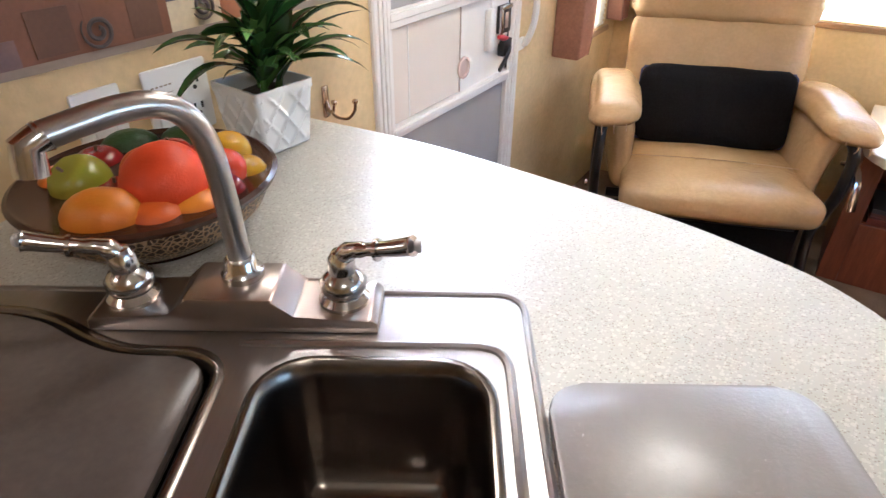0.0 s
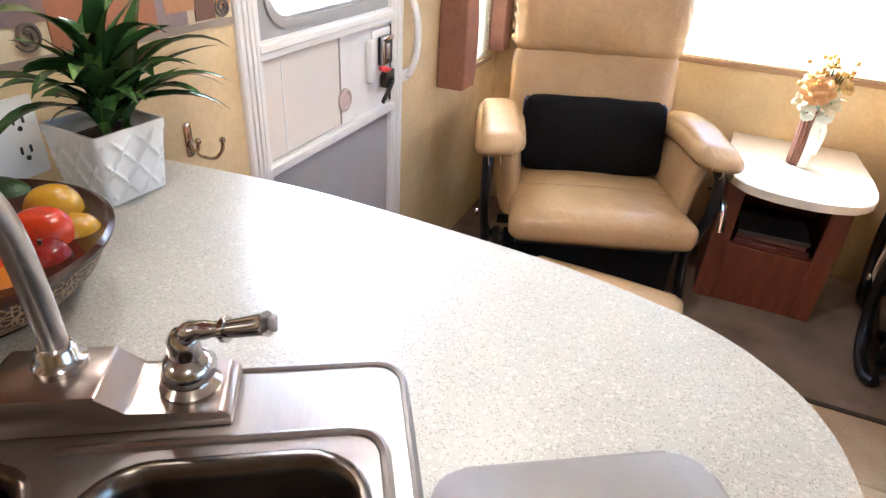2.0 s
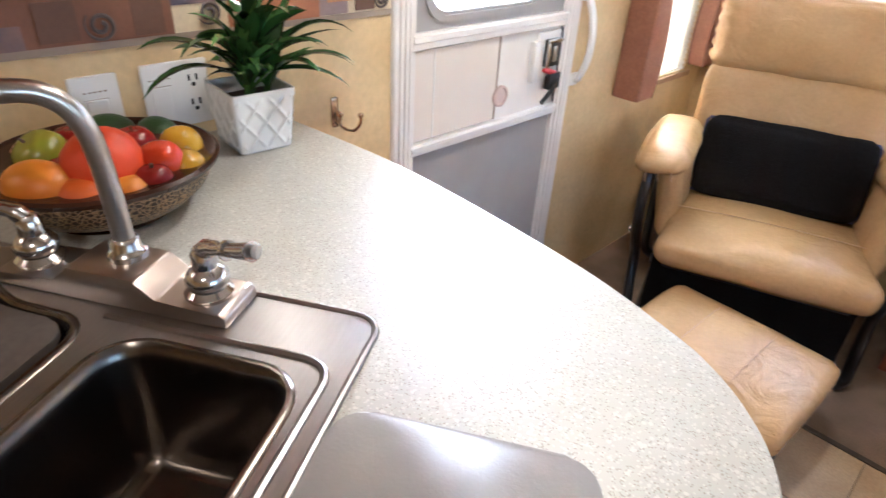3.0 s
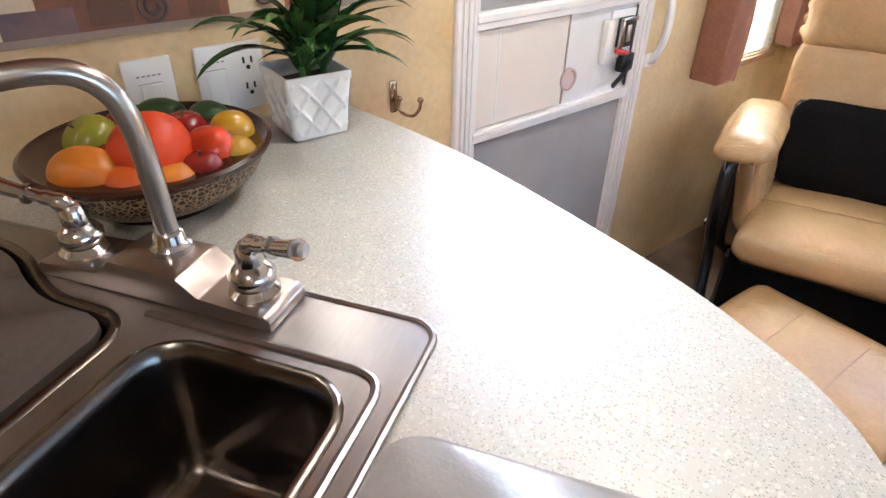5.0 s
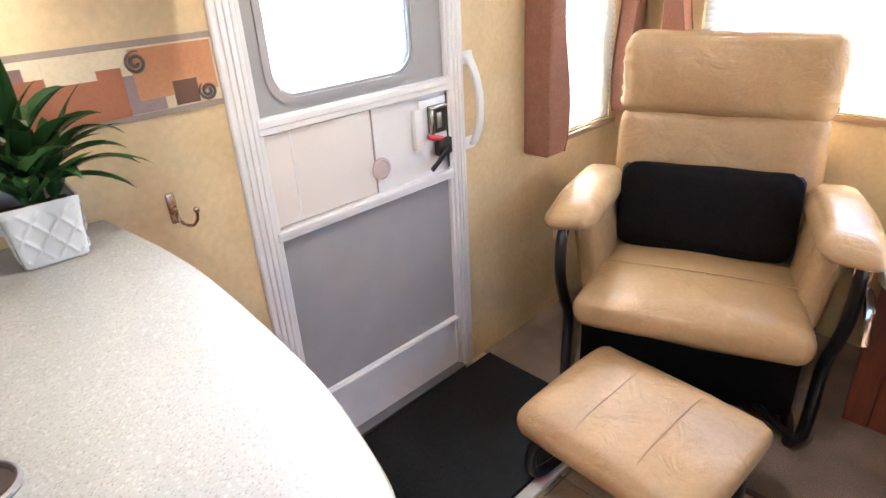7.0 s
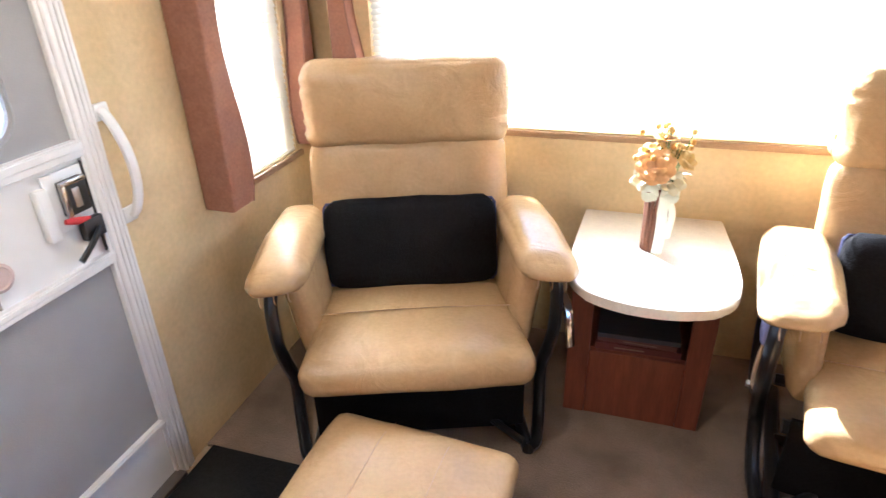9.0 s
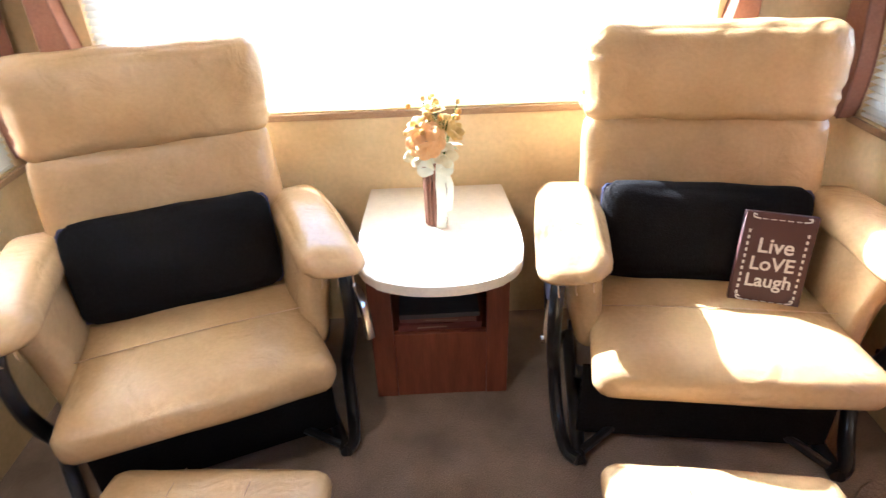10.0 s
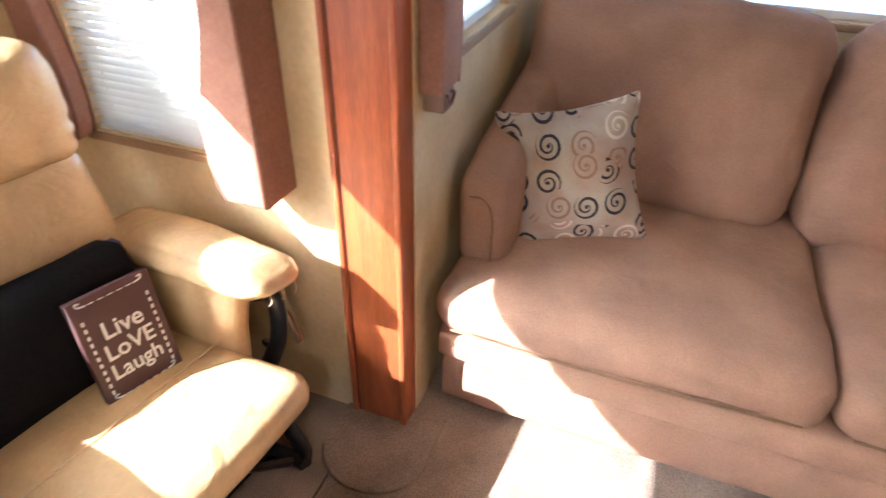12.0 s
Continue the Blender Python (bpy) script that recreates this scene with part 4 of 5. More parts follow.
def pot_relief():
    """The four sides as a skin with raised diamond ridges, 2.5 diamonds wide."""
    bm = bmesh.new()
    n = 36
    for side in range(4):
        rot = Matrix.Rotation(side * math.pi / 2, 4, "Z")
        g = []
        for i in range(n + 1):
            row = []
            for j in range(n + 1):
                x, t = i / n * 2 - 1, j / n
                p = pot_side(t, x)
                a_, b_ = (x * 1.25 + t * 1.9) % 1, (x * 1.25 - t * 1.9) % 1
                d = min(a_, 1 - a_, b_, 1 - b_)
                edge_ = min(1, (1 - abs(x)) * 12, t * 10, (1 - t) * 10)
                p.y -= edge_ * (0.0006 + 0.0042 * math.exp(-(d / 0.075) ** 2))
                row.append(bm.verts.new(rot @ p))
            g.append(row)
        for i in range(n):
            for j in range(n):
                bm.faces.new((g[i][j], g[i + 1][j], g[i + 1][j + 1], g[i][j + 1]))
    return bm


part("pot", pot_mesh(), POT, plant, "white glazed pot")
part("relief", pot_relief(), POT, plant, "raised diamond lattice")
part("pot_rim", plate(round_rect(-0.0625, 0.0625, -0.0625, 0.0625, 0.006), [round_rect(-0.058, 0.058, -0.058, 0.058, 0.005)], 0.100, 0.1145), POT, plant, smooth=False)
part("soil", soft(0.112, 0.112, 0.02, 0.005, (0, 0, 0.006), 8, m=Matrix.Translation((0, 0, 0.078)), wob=0.003), SOIL, plant)
part("pot_base", box(-0.049, 0.049, -0.049, 0.049, 0.0, 0.006, 0.002), POT, plant)


def leaf(base, heading, rise, length, width, droop, twist=0.0):
    bm = bmesh.new()
    n = 9
    rows_ = []
    p, a = Vector(base), rise
    side = Vector((-math.sin(heading), math.cos(heading), 0))
    for k in range(n + 1):
        t = k / n
        fwd = Vector((math.cos(heading) * math.cos(a), math.sin(heading) * math.cos(a), math.sin(a)))
        up = side.cross(fwd) * -1
        w = width * (math.sin(math.pi * min(1, t ** 0.75 * 0.97 + 0.03)) ** 0.8) * 0.5 + 0.0012 * (1 - t)
        sd = side * math.cos(twist * t) + up * math.sin(twist * t)
        rows_.append([bm.verts.new(p - sd * w + up * w * 0.30), bm.verts.new(p - sd * w * 0.5 + up * w * 0.08), bm.verts.new(p.copy()), bm.verts.new(p + sd * w * 0.5 + up * w * 0.08), bm.verts.new(p + sd * w + up * w * 0.30)])
        p = p + fwd * (length / n)
        a -= droop / n * (0.4 + 1.2 * t)
    for r0, r1 in zip(rows_, rows_[1:]):
        for k in range(4):
            bm.faces.new((r0[k], r0[k + 1], r1[k + 1], r1[k]))
    return bm


rnd = random.Random(7)
stems = [((0.0, 0.0), (0.01, 0.01), 0.135), ((-0.02, 0.012), (-0.03, 0.02), 0.10), ((0.022, -0.012), (0.03, -0.02), 0.09), ((0.005, 0.025), (0.01, 0.05), 0.08)]
for (sx, sy), (tx, ty), hgt in stems:
    part("stem", tube([(sx, sy, 0.08), ((sx + tx) / 2, (sy + ty) / 2, 0.08 + hgt * 0.5), (tx, ty, 0.08 + hgt)], 0.0055, 8, radii=[0.007, 0.006, 0.004]), LEAF_LIGHT, plant)
    count = 15 if hgt > 0.12 else 10
    for k in range(count):
        f = 0.25 + 0.75 * (k / (count - 1))
        hd = k * 2.399 + rnd.uniform(-0.3, 0.3) + sx * 50
        base = (sx + (tx - sx) * f, sy + (ty - sy) * f, 0.08 + hgt * f)
        wall_side = math.cos(hd) < -0.5
        length = rnd.uniform(0.13, 0.22) * (0.5 if wall_side else 1.0)
        rise = rnd.uniform(0.45, 0.95) + 0.5 * f * f
        part("leaf", leaf(base, hd, rise, length, rnd.uniform(0.028, 0.041), rnd.uniform(0.5, 1.9), rnd.uniform(-0.7, 0.7)), LEAF_LIGHT if rnd.random() < 0.3 else LEAF, plant)
for hd, ln, rise, dr in ((-1.25, 0.19, 0.55, 1.7), (1.35, 0.18, 0.50, 1.6), (0.9, 0.16, 0.4, 1.5), (-0.3, 0.15, 0.8, 1.6), (1.7, 0.17, 0.75, 1.2)):
    part("leaf", leaf((0.0, 0.0, 0.12), hd, rise, ln * 1.25, 0.030, dr * 0.9), LEAF, plant)

# ---- recliners ----
STITCH = mat("tan_stitching", (0.47, 0.30, 0.155), 0.5)
MAHOGANY = mat("mahogany_stain", (0.21, 0.062, 0.030), 0.36, second=(0.14, 0.038, 0.018), scale=6, amount=0.8, stretch=(6, 6, 0.6), grain=0.12, grain_scale=40)
def line_tube(points, r=0.0035, seg=6):
    return tube(arc(points, 5), r, seg)


def recliner(m, label):
    ch = empty("recliner", m, label, "armchair", "tan leather recliners")

    def seat_bend(p, q):
        t = (p.y + 0.36) / 0.72
        p.z += 0.020 * (1 - t) - 0.012 * math.sin(math.pi * min(1, max(0, t))) - 0.010 * q.x * q.x * (q.z > 0)
        p.x *= 1.0 + 0.05 * max(0, 1 - t * 3)
        return p

    part("seat_cushion", soft(0.615, 0.72, 0.125, 0.05, (0, 0.015, 0.016), 14, m=Matrix.Translation((0, 0.0, 0.365)), wob=0.003, fn=seat_bend), LEATHER, ch, "tan leather seat cushion")
    part("seat_seam", line_tube([(-0.29, -0.10, 0.436), (-0.15, -0.105, 0.444), (0.0, -0.107, 0.447), (0.15, -0.105, 0.444), (0.29, -0.10, 0.436)], 0.0016), STITCH, ch, "stitched seam")

    def back_bend(p, q):
        p.y += 0.02 * q.x * q.x * -1
        return p

    def head_bend(p, q):
        e = max(0, abs(q.x) - 0.80) / 0.20
        fold = math.sin(p.z * 70 + 2.6 * math.sin(p.z * 33 + 2 * q.x)) * (1 - abs(q.z) ** 4)
        p.y -= 0.004 * e * fold
        p.x -= math.copysign(0.0022 * e * e * (1 - fold), q.x)
        return back_bend(p, q)

    tilt = Matrix.Rotation(radians(-13), 4, "X")
    back = part("backrest", soft(0.635, 0.115, 0.455, 0.040, (0.004, 0.022, 0.004), 14, m=Matrix.Translation((0, 0.286, 0.614)) @ tilt, wob=0.006, fn=back_bend), LEATHER, ch, "padded leather backrest")
    head = part("headrest", soft(0.650, 0.138, 0.278, 0.052, (0.006, 0.022, 0.004), 26, m=Matrix.Translation((0, 0.346, 0.947)) @ Matrix.Rotation(radians(-5), 4, "X"), wob=0.006, fn=head_bend), LEATHER, ch, "padded leather headrest")
    for s in (-1, 1):
        for k in range(5):
            z = 0.86 + k * 0.04
            part("side_gather", soft(0.018, 0.06, 0.026, 0.008, (0.004, 0, 0), 4, m=Matrix.Translation((s * 0.320, 0.335 + 0.004 * k, z)) @ Matrix.Rotation(s * 0.25, 4, "Y")), LEATHER, head)

        def arm_bend(p, q, s=s):
            t = (q.y + 1) / 2                       # 0 at the front
            p.z += 0.004 * (1 - t) ** 2 - 0.075 * max(0, t - 0.50) - 0.028 * (q.x * s + 1) / 2 * (1 - t)
            p.x += s * 0.010 * (1 - t) ** 1.5
            k = 0.70 + 0.30 * min(1, t * 2.2) if q.z < 0 else 1
            p.z = p.z if q.z >= 0 else p.z * k
            return p

        arm = part("armrest", soft(0.165, 0.55, 0.094, 0.046, (0.008, 0.016, 0.016), 14, m=Matrix.Translation((s * 0.358, 0.036, 0.617)), wob=0.002, fn=arm_bend), LEATHER, ch, "padded leather armrest with a gathered front")
        for k in range(3):
            x = s * (0.325 + 0.038 * k)
            z = 0.590 - 0.009 * k
            part("pleat", line_tube([(x, -0.243, z - 0.016), (x + s * 0.003, -0.250, z), (x + s * 0.005, -0.236, z + 0.028)], 0.0016), STITCH, arm, "pleat")

        def panel_bend(p, q, s=s):
            p.x += s * 0.018 * q.z
            p.y -= 0.03 * q.z
            p.y -= 0.05 * (q.z < 0) * (q.y < 0) * q.z * -1 * 0.6
            return p

        part("side_panel", soft(0.066, 0.45, 0.31, 0.030, (0.024, 0.0, 0.0), 10, m=Matrix.Translation((s * 0.324, 0.085, 0.468)), wob=0.003, fn=panel_bend), LEATHER, ch, "leather side panel")
        fr = part("arm_frame", tube(arc([(s * 0.385, 0.30, 0.54), (s * 0.392, 0.05, 0.562), (s * 0.396, -0.120, 0.562), (s * 0.400, -0.172, 0.515), (s * 0.400, -0.170, 0.40), (s * 0.395, -0.135, 0.30), (s * 0.385, -0.10, 0.20), (s * 0.372, -0.16, 0.08), (s * 0.350, -0.24, 0.030), (s * 0.32, -0.27, 0.024)], 5), 0.024, 10, flat=0.75), BLACK_METAL, ch, "black bent steel arm frame")
        part("bolt", lathe([(0.013, 0), (0.012, 0.008), (0.004, 0.010)], 12, m=Matrix.Translation((s * 0.418, -0.085, 0.30)) @ Matrix.Rotation(s * math.pi / 2, 4, "Y")), CHROME, fr)
        part("rear_leg", tube(arc([(s * 0.385, 0.28, 0.53), (s * 0.385, 0.26, 0.30), (s * 0.375, 0.20, 0.12), (s * 0.35, 0.26, 0.03), (s * 0.31, 0.30, 0.022)], 5), 0.019, 10), BLACK_METAL, ch)
        part("runner", tube(arc([(s * 0.32, -0.27, 0.022), (s * 0.315, -0.1, 0.022), (s * 0.315, 0.12, 0.022), (s * 0.31, 0.30, 0.022)], 4), 0.019, 10), BLACK_METAL, ch)
        part("strut", tube([(s * 0.28, -0.18, 0.285), (s * 0.10, -0.05, 0.17), (s * 0.03, 0.0, 0.14)], 0.015, 8), BLACK_METAL, ch, "black glider strut")
        part("strut", tube([(s * 0.31, -0.24, 0.028), (s * 0.15, -0.10, 0.075), (s * 0.04, 0.0, 0.11)], 0.013, 8), BLACK_METAL, ch)
    part("seat_pan", box(-0.285, 0.285, -0.24, 0.30, 0.262, 0.302, 0.010), BLACK_METAL, ch, "black seat pan")
    part("front_beam", tube([(-0.33, -0.13, 0.225), (0.33, -0.13, 0.225)], 0.020, 8), BLACK_METAL, ch)
    part("rear_beam", tube([(-0.32, 0.24, 0.11), (0.32, 0.24, 0.11)], 0.020, 8), BLACK_METAL, ch)
    part("floor_bar", tube([(-0.31, 0.05, 0.026), (0.31, 0.05, 0.026)], 0.017, 8), BLACK_METAL, ch)
    part("dust_panel", box(-0.32, 0.32, -0.175, -0.165, 0.035, 0.285), BLACK_CLOTH, ch, "black cloth under the seat", smooth=False)
    part("pivot_box", box(-0.15, 0.15, -0.10, 0.22, 0.09, 0.262, 0.015), BLACK_METAL, ch, "black glider mechanism")
    part("lever", tube(arc([(0.412, -0.09, 0.47), (0.432, -0.13, 0.475), (0.442, -0.165, 0.43), (0.446, -0.19, 0.34)], 4), 0.009, 8, flat=1.8), CHROME, ch, "chrome reclining lever")
    return ch


CHAIR_A = pose(0.594, 3.262, 0, 0, 0, 20.5)
CHAIR_B = pose(2.022, 3.270, 0, 0, 0, -8)
rec_a = recliner(CHAIR_A, "tan leather glider recliner on a black frame by the door")
rec_b = copy_thing(rec_a, CHAIR_B @ Matrix.Diagonal((1.07, 1, 1, 1)))
tagged(rec_b, "tan leather glider recliner on a black frame, sunlit seat")


def lumbar(m, label):
    p = tagged(part("lumbar_pillow", soft(0.525, 0.095, 0.235, 0.038, (0.004, 0.022, 0.006), 12, wob=0.005), BLACK_CLOTH), label, "pillow", "black back pillows")
    p.matrix_basis = m
    ring = [(0.262 * a, -0.004, 0.117 * b) for a, b in ((-0.97, -0.94), (0.97, -0.94), (1.0, -0.85), (1.0, 0.85), (0.97, 0.94), (-0.97, 0.94), (-1.0, 0.85), (-1.0, -0.85), (-0.97, -0.94))]
    part("piping", tube(ring, 0.0045, 6), NAVY_PIPE, p, "blue-black corded piping")
    return p


lumbar(CHAIR_A @ pose(-0.005, 0.105, 0.562, -16, 0, 0) @ Matrix.Diagonal((1.02, 1, 1.17, 1)), "black velour pillow standing on the recliner seat")
lumbar(CHAIR_B @ pose(-0.012, 0.105, 0.556, -17, 1.5, 0) @ Matrix.Diagonal((1.08, 1, 1.16, 1)), "black velour pillow with blue piping, behind a plaque")


def ottoman(m, label):
    o = empty("ottoman", m, label, "ottoman", "tan leather footstools")
    tl = Matrix.Rotation(radians(3), 4, "X")

    def bend(p, q):
        p.z += -0.018 * (q.y ** 4) * (q.z > 0)
        return p

    cu = part("cushion", soft(0.505, 0.415, 0.095, 0.034, (0.004, 0.006, 0.010), 12, m=Matrix.Translation((0, 0, 0.243)) @ tl, wob=0.003, fn=bend), LEATHER, o, "tan leather cushion")
    for x in (-0.085, 0.085):
        part("seam", tube(arc([(x, -0.205, 0.255), (x, -0.12, 0.2915), (x, 0.0, 0.3005), (x, 0.12, 0.3035), (x, 0.20, 0.276)], 5), 0.0010, 6), STITCH, cu, "stitched seam")
    for s in (-1, 1):
        part("piping", tube(arc([(s * 0.230, -0.185, 0.262), (s * 0.232, 0.0, 0.272), (s * 0.230, 0.185, 0.272)], 5), 0.003, 6), LEATHER, cu, "corded edge")
        part("side_loop", tube(arc([(s * 0.20, -0.10, 0.20), (s * 0.215, -0.16, 0.13), (s * 0.215, -0.165, 0.05), (s * 0.21, -0.10, 0.018), (s * 0.21, 0.06, 0.018), (s * 0.21, 0.15, 0.04), (s * 0.21, 0.15, 0.12), (s * 0.20, 0.10, 0.20)], 5), 0.016, 10), BLACK_METAL, o, "black bent steel leg loop")
        part("inner_leg", tube(arc([(s * 0.16, -0.05, 0.20), (s * 0.165, -0.02, 0.11), (s * 0.185, 0.0, 0.03)], 4), 0.013, 8), BLACK_METAL, o)
    part("cross_bar", tube([(-0.21, 0.0, 0.022), (0.21, 0.0, 0.022)], 0.014, 8), BLACK_METAL, o)
    part("cross_bar", tube([(-0.21, -0.12, 0.16), (0.21, -0.12, 0.16)], 0.012, 8), BLACK_METAL, o)
    part("under_board", box(-0.22, 0.22, -0.17, 0.17, 0.186, 0.200, 0.004), BLACK_METAL, o, "black board under the cushion")
    return o


ott_a = ottoman(pose(0.745, 2.665, 0, 0, 0, -3), "tan leather footstool on black loops beside the door mat")
ott_b = copy_thing(ott_a, pose(1.850, 2.600, 0, 0, 0, -8))
tagged(ott_b, "tan leather footstool on black loops, in full sun")

# ---- door mat ----
dm = tagged(part("door_mat", box(0.032, 0.520, 2.17, 2.884, 0.0, 0.014, 0.004), RUBBER), "black ribbed rubber door mat", "door mat")

# ---- side table ----
table = empty("side_table", pose(1.275, 3.50, 0), "cherry side table with an ivory top and open shelf", "side table")
edge_t = arc([(-0.215, 0.292, 0), (-0.222, 0.15, 0), (-0.228, 0.0, 0), (-0.222, -0.18, 0), (-0.185, -0.268, 0), (-0.09, -0.318, 0), (0.02, -0.330, 0), (0.12, -0.312, 0), (0.205, -0.262, 0), (0.240, -0.16, 0), (0.246, 0.0, 0), (0.238, 0.15, 0), (0.230, 0.292, 0)], 4)
part("tabletop", prism([(p.x, p.y) for p in edge_t], 0.517, 0.547, 0.008, 3), TABLETOP, table, "ivory laminate top with rounded front")
bx0, bx1, by0, by1 = -0.212, 0.208, -0.140, 0.292
for x in ((bx0, bx0 + 0.068), (bx1 - 0.068, bx1)):
    part("front_stile", box(x[0], x[1], by0, by0 + 0.02, 0.0, 0.517, 0.002, 1), MAHOGANY, table)
for x in ((bx0, bx0 + 0.016), (bx1 - 0.016, bx1)):
    part("side_board", box(x[0] + 0.001, x[1] - 0.001, by0 + 0.021, by1, 0.0, 0.517, 0.001, 1), MAHOGANY, table)
part("back_board", box(bx0 + 0.017, bx1 - 0.017, by1 - 0.014, by1, 0.0, 0.517), MAHOGANY, table, smooth=False)
part("shelf", box(bx0 + 0.017, bx1 - 0.017, by0 + 0.021, by1 - 0.015, 0.235, 0.251), MAHOGANY, table, smooth=False)
part("lower_front", box(bx0 + 0.068, bx1 - 0.068, by0 + 0.004, by0 + 0.018, 0.0, 0.247, 0.001, 1), MAHOGANY, table, "plain cherry front panel")
part("top_rail", box(bx0 + 0.068, bx1 - 0.068, by0, by0 + 0.02, 0.486, 0.517, 0.002, 1), MAHOGANY, table)
PAPER = mat("paper_edge", (0.6, 0.55, 0.45), 0.8, stretch=(1, 1, 30), scale=10)
for k, (w, d, h, col, turn) in enumerate(((0.255, 0.19, 0.022, (0.11, 0.025, 0.022), 1.5), (0.235, 0.175, 0.018, (0.13, 0.05, 0.04), -2.0), (0.245, 0.18, 0.016, (0.05, 0.05, 0.06), 0.8))):
    z = 0.251 + sum((0.022, 0.018, 0.016)[:k])
    bk = empty("book", pose(1.272, 3.475, z + 0.0005, 0, 0, turn), "dark-covered book lying flat on the table shelf", "book", "books on the shelf")
    cov = mat("book_cover", col, 0.5, scale=20)
    part("cover", box(-w / 2, w / 2, -d / 2, d / 2, 0, 0.002, 0.0005, 1), cov, bk)
    part("cover", box(-w / 2, w / 2, -d / 2, d / 2, h - 0.002, h - 0.0002, 0.0005, 1), cov, bk)
    part("spine", box(-w / 2, w / 2, -d / 2 - 0.002, -d / 2, 0, h - 0.0002, 0.0005, 1), cov, bk)
    part("pages", box(-w / 2 + 0.004, w / 2 - 0.004, -d / 2 + 0.001, d / 2 - 0.004, 0.002, h - 0.002), PAPER, bk, smooth=False)
    if k != 2:
        part("title_bar", box(-0.07 + 0.03 * k, 0.02 + 0.04 * k, -d / 2 - 0.0028, -d / 2 - 0.0019, h * 0.38, h * 0.60), BRACKET, bk, "dull spine lettering bar", smooth=False)

# ---- flowers ----
RIBBON = mat("pale_satin_ribbon", (0.66, 0.68, 0.56), 0.35, second=(0.58, 0.58, 0.46), scale=12)
TWIG = mat("brown_twig", (0.16, 0.06, 0.025), 0.7, second=(0.09, 0.035, 0.015), scale=20, stretch=(1, 1, 5), bump=0.5)
ROSE = mat("peach_petal", (0.78, 0.42, 0.14), 0.6, second=(0.80, 0.55, 0.28), scale=20)
BUTTER = mat("butter_petal", (0.66, 0.44, 0.12), 0.6, second=(0.55, 0.30, 0.06), scale=30)
IVORY = mat("ivory_petal", (0.62, 0.56, 0.36), 0.6)
AMBER = mat("amber_bud", (0.60, 0.30, 0.05), 0.6, second=(0.45, 0.20, 0.03), scale=40)
vase = empty("flower_vase", pose(1.279, 3.528, 0.547), "twig-wrapped vase of peach roses tied with pale ribbon", "vase")
part("vase_body", lathe([(0.026, 0.0), (0.028, 0.02), (0.026, 0.12), (0.030, 0.20), (0.033, 0.21)], 20), RIBBON, vase, "pale cloth-wrapped vase")
for k in range(9):
    a = radians(150 + k * 22)
    part("twig", tube([(0.030 * math.cos(a), 0.030 * math.sin(a), 0.0), (0.031 * math.cos(a), 0.032 * math.sin(a), 0.10), (0.036 * math.cos(a + 0.1), 0.036 * math.sin(a + 0.1), 0.205)], 0.006, 6, radii=[0.006, 0.0065, 0.005]), TWIG, vase)


def strip(points, width, axis_):
    bm = bmesh.new()
    pts = arc(points, 5)
    ax = Vector(axis_)
    vs = [[bm.verts.new(p - ax * width / 2 + Vector((0, 0.0015, 0))), bm.verts.new(p - Vector((0, 0.002, 0))), bm.verts.new(p + ax * width / 2 + Vector((0, 0.0015, 0)))] for p in pts]
    for a, b in zip(vs, vs[1:]):
        bm.faces.new((a[0], a[1], b[1], b[0]))
        bm.faces.new((a[1], a[2], b[2], b[1]))
    return bm


part("ribbon", strip([(0.006, -0.036, 0.20), (0.014, -0.040, 0.13), (0.016, -0.038, 0.06), (0.012, -0.044, 0.001)], 0.030, (1, 0, 0)), RIBBON, vase, "hanging pale satin ribbon")
part("ribbon", strip([(0.010, -0.036, 0.20), (0.040, -0.038, 0.14), (0.036, -0.030, 0.05)], 0.022, (0.9, 0.3, 0)), RIBBON, vase)
for s in (-1, 1):
    part("bow_loop", strip([(0.0, -0.036, 0.195), (s * 0.03, -0.048, 0.215), (s * 0.052, -0.046, 0.20), (s * 0.035, -0.042, 0.180), (0.0, -0.036, 0.19)], 0.026, (0, 0.3, 1)), RIBBON, vase, "satin bow loop")


def petal(m, size, cup):
    bm = bmesh.new()
    n = 5
    g = [[None] * (n + 1) for _ in range(n + 1)]
    for i in range(n + 1):
        for j in range(n + 1):
            u, v = i / n * 2 - 1, j / n
            w = math.sin(math.pi * (0.12 + 0.76 * v)) ** 0.7
            p = Vector((u * size * 0.5 * w, -cup * size * (v ** 1.5) + 0.25 * size * u * u * -cup, size * v * (1 - 0.12 * u * u)))
            g[i][j] = bm.verts.new(m @ p)
    for i in range(n):
        for j in range(n):
            bm.faces.new((g[i][j], g[i + 1][j], g[i + 1][j + 1], g[i][j + 1]))
    return bm


def bloom(parent, c, size, material, layers, name, label, lean=(0, 0)):
    fl = bmesh.new()
    base = Matrix.Translation(c) @ Euler((lean[0], lean[1], 0)).to_matrix().to_4x4()
    for li in range(layers):
        f = (li + 1) / layers
        cnt = 3 + li * 2
        for k in range(cnt):
            m = base @ Matrix.Rotation(2 * math.pi * k / cnt + li * 0.6, 4, "Z") @ Matrix.Translation((0, -0.10 * size * f, 0)) @ Matrix.Rotation(radians(8 + 62 * f), 4, "X")
            b = petal(m, size * (0.55 + 0.45 * f), 0.35 - 0.15 * f)
            me = bpy.data.meshes.new("t")
            b.to_mesh(me)
            b.free()
            fl.from_mesh(me)
            bpy.data.meshes.remove(me)
    return part(name, fl, material, parent, label)


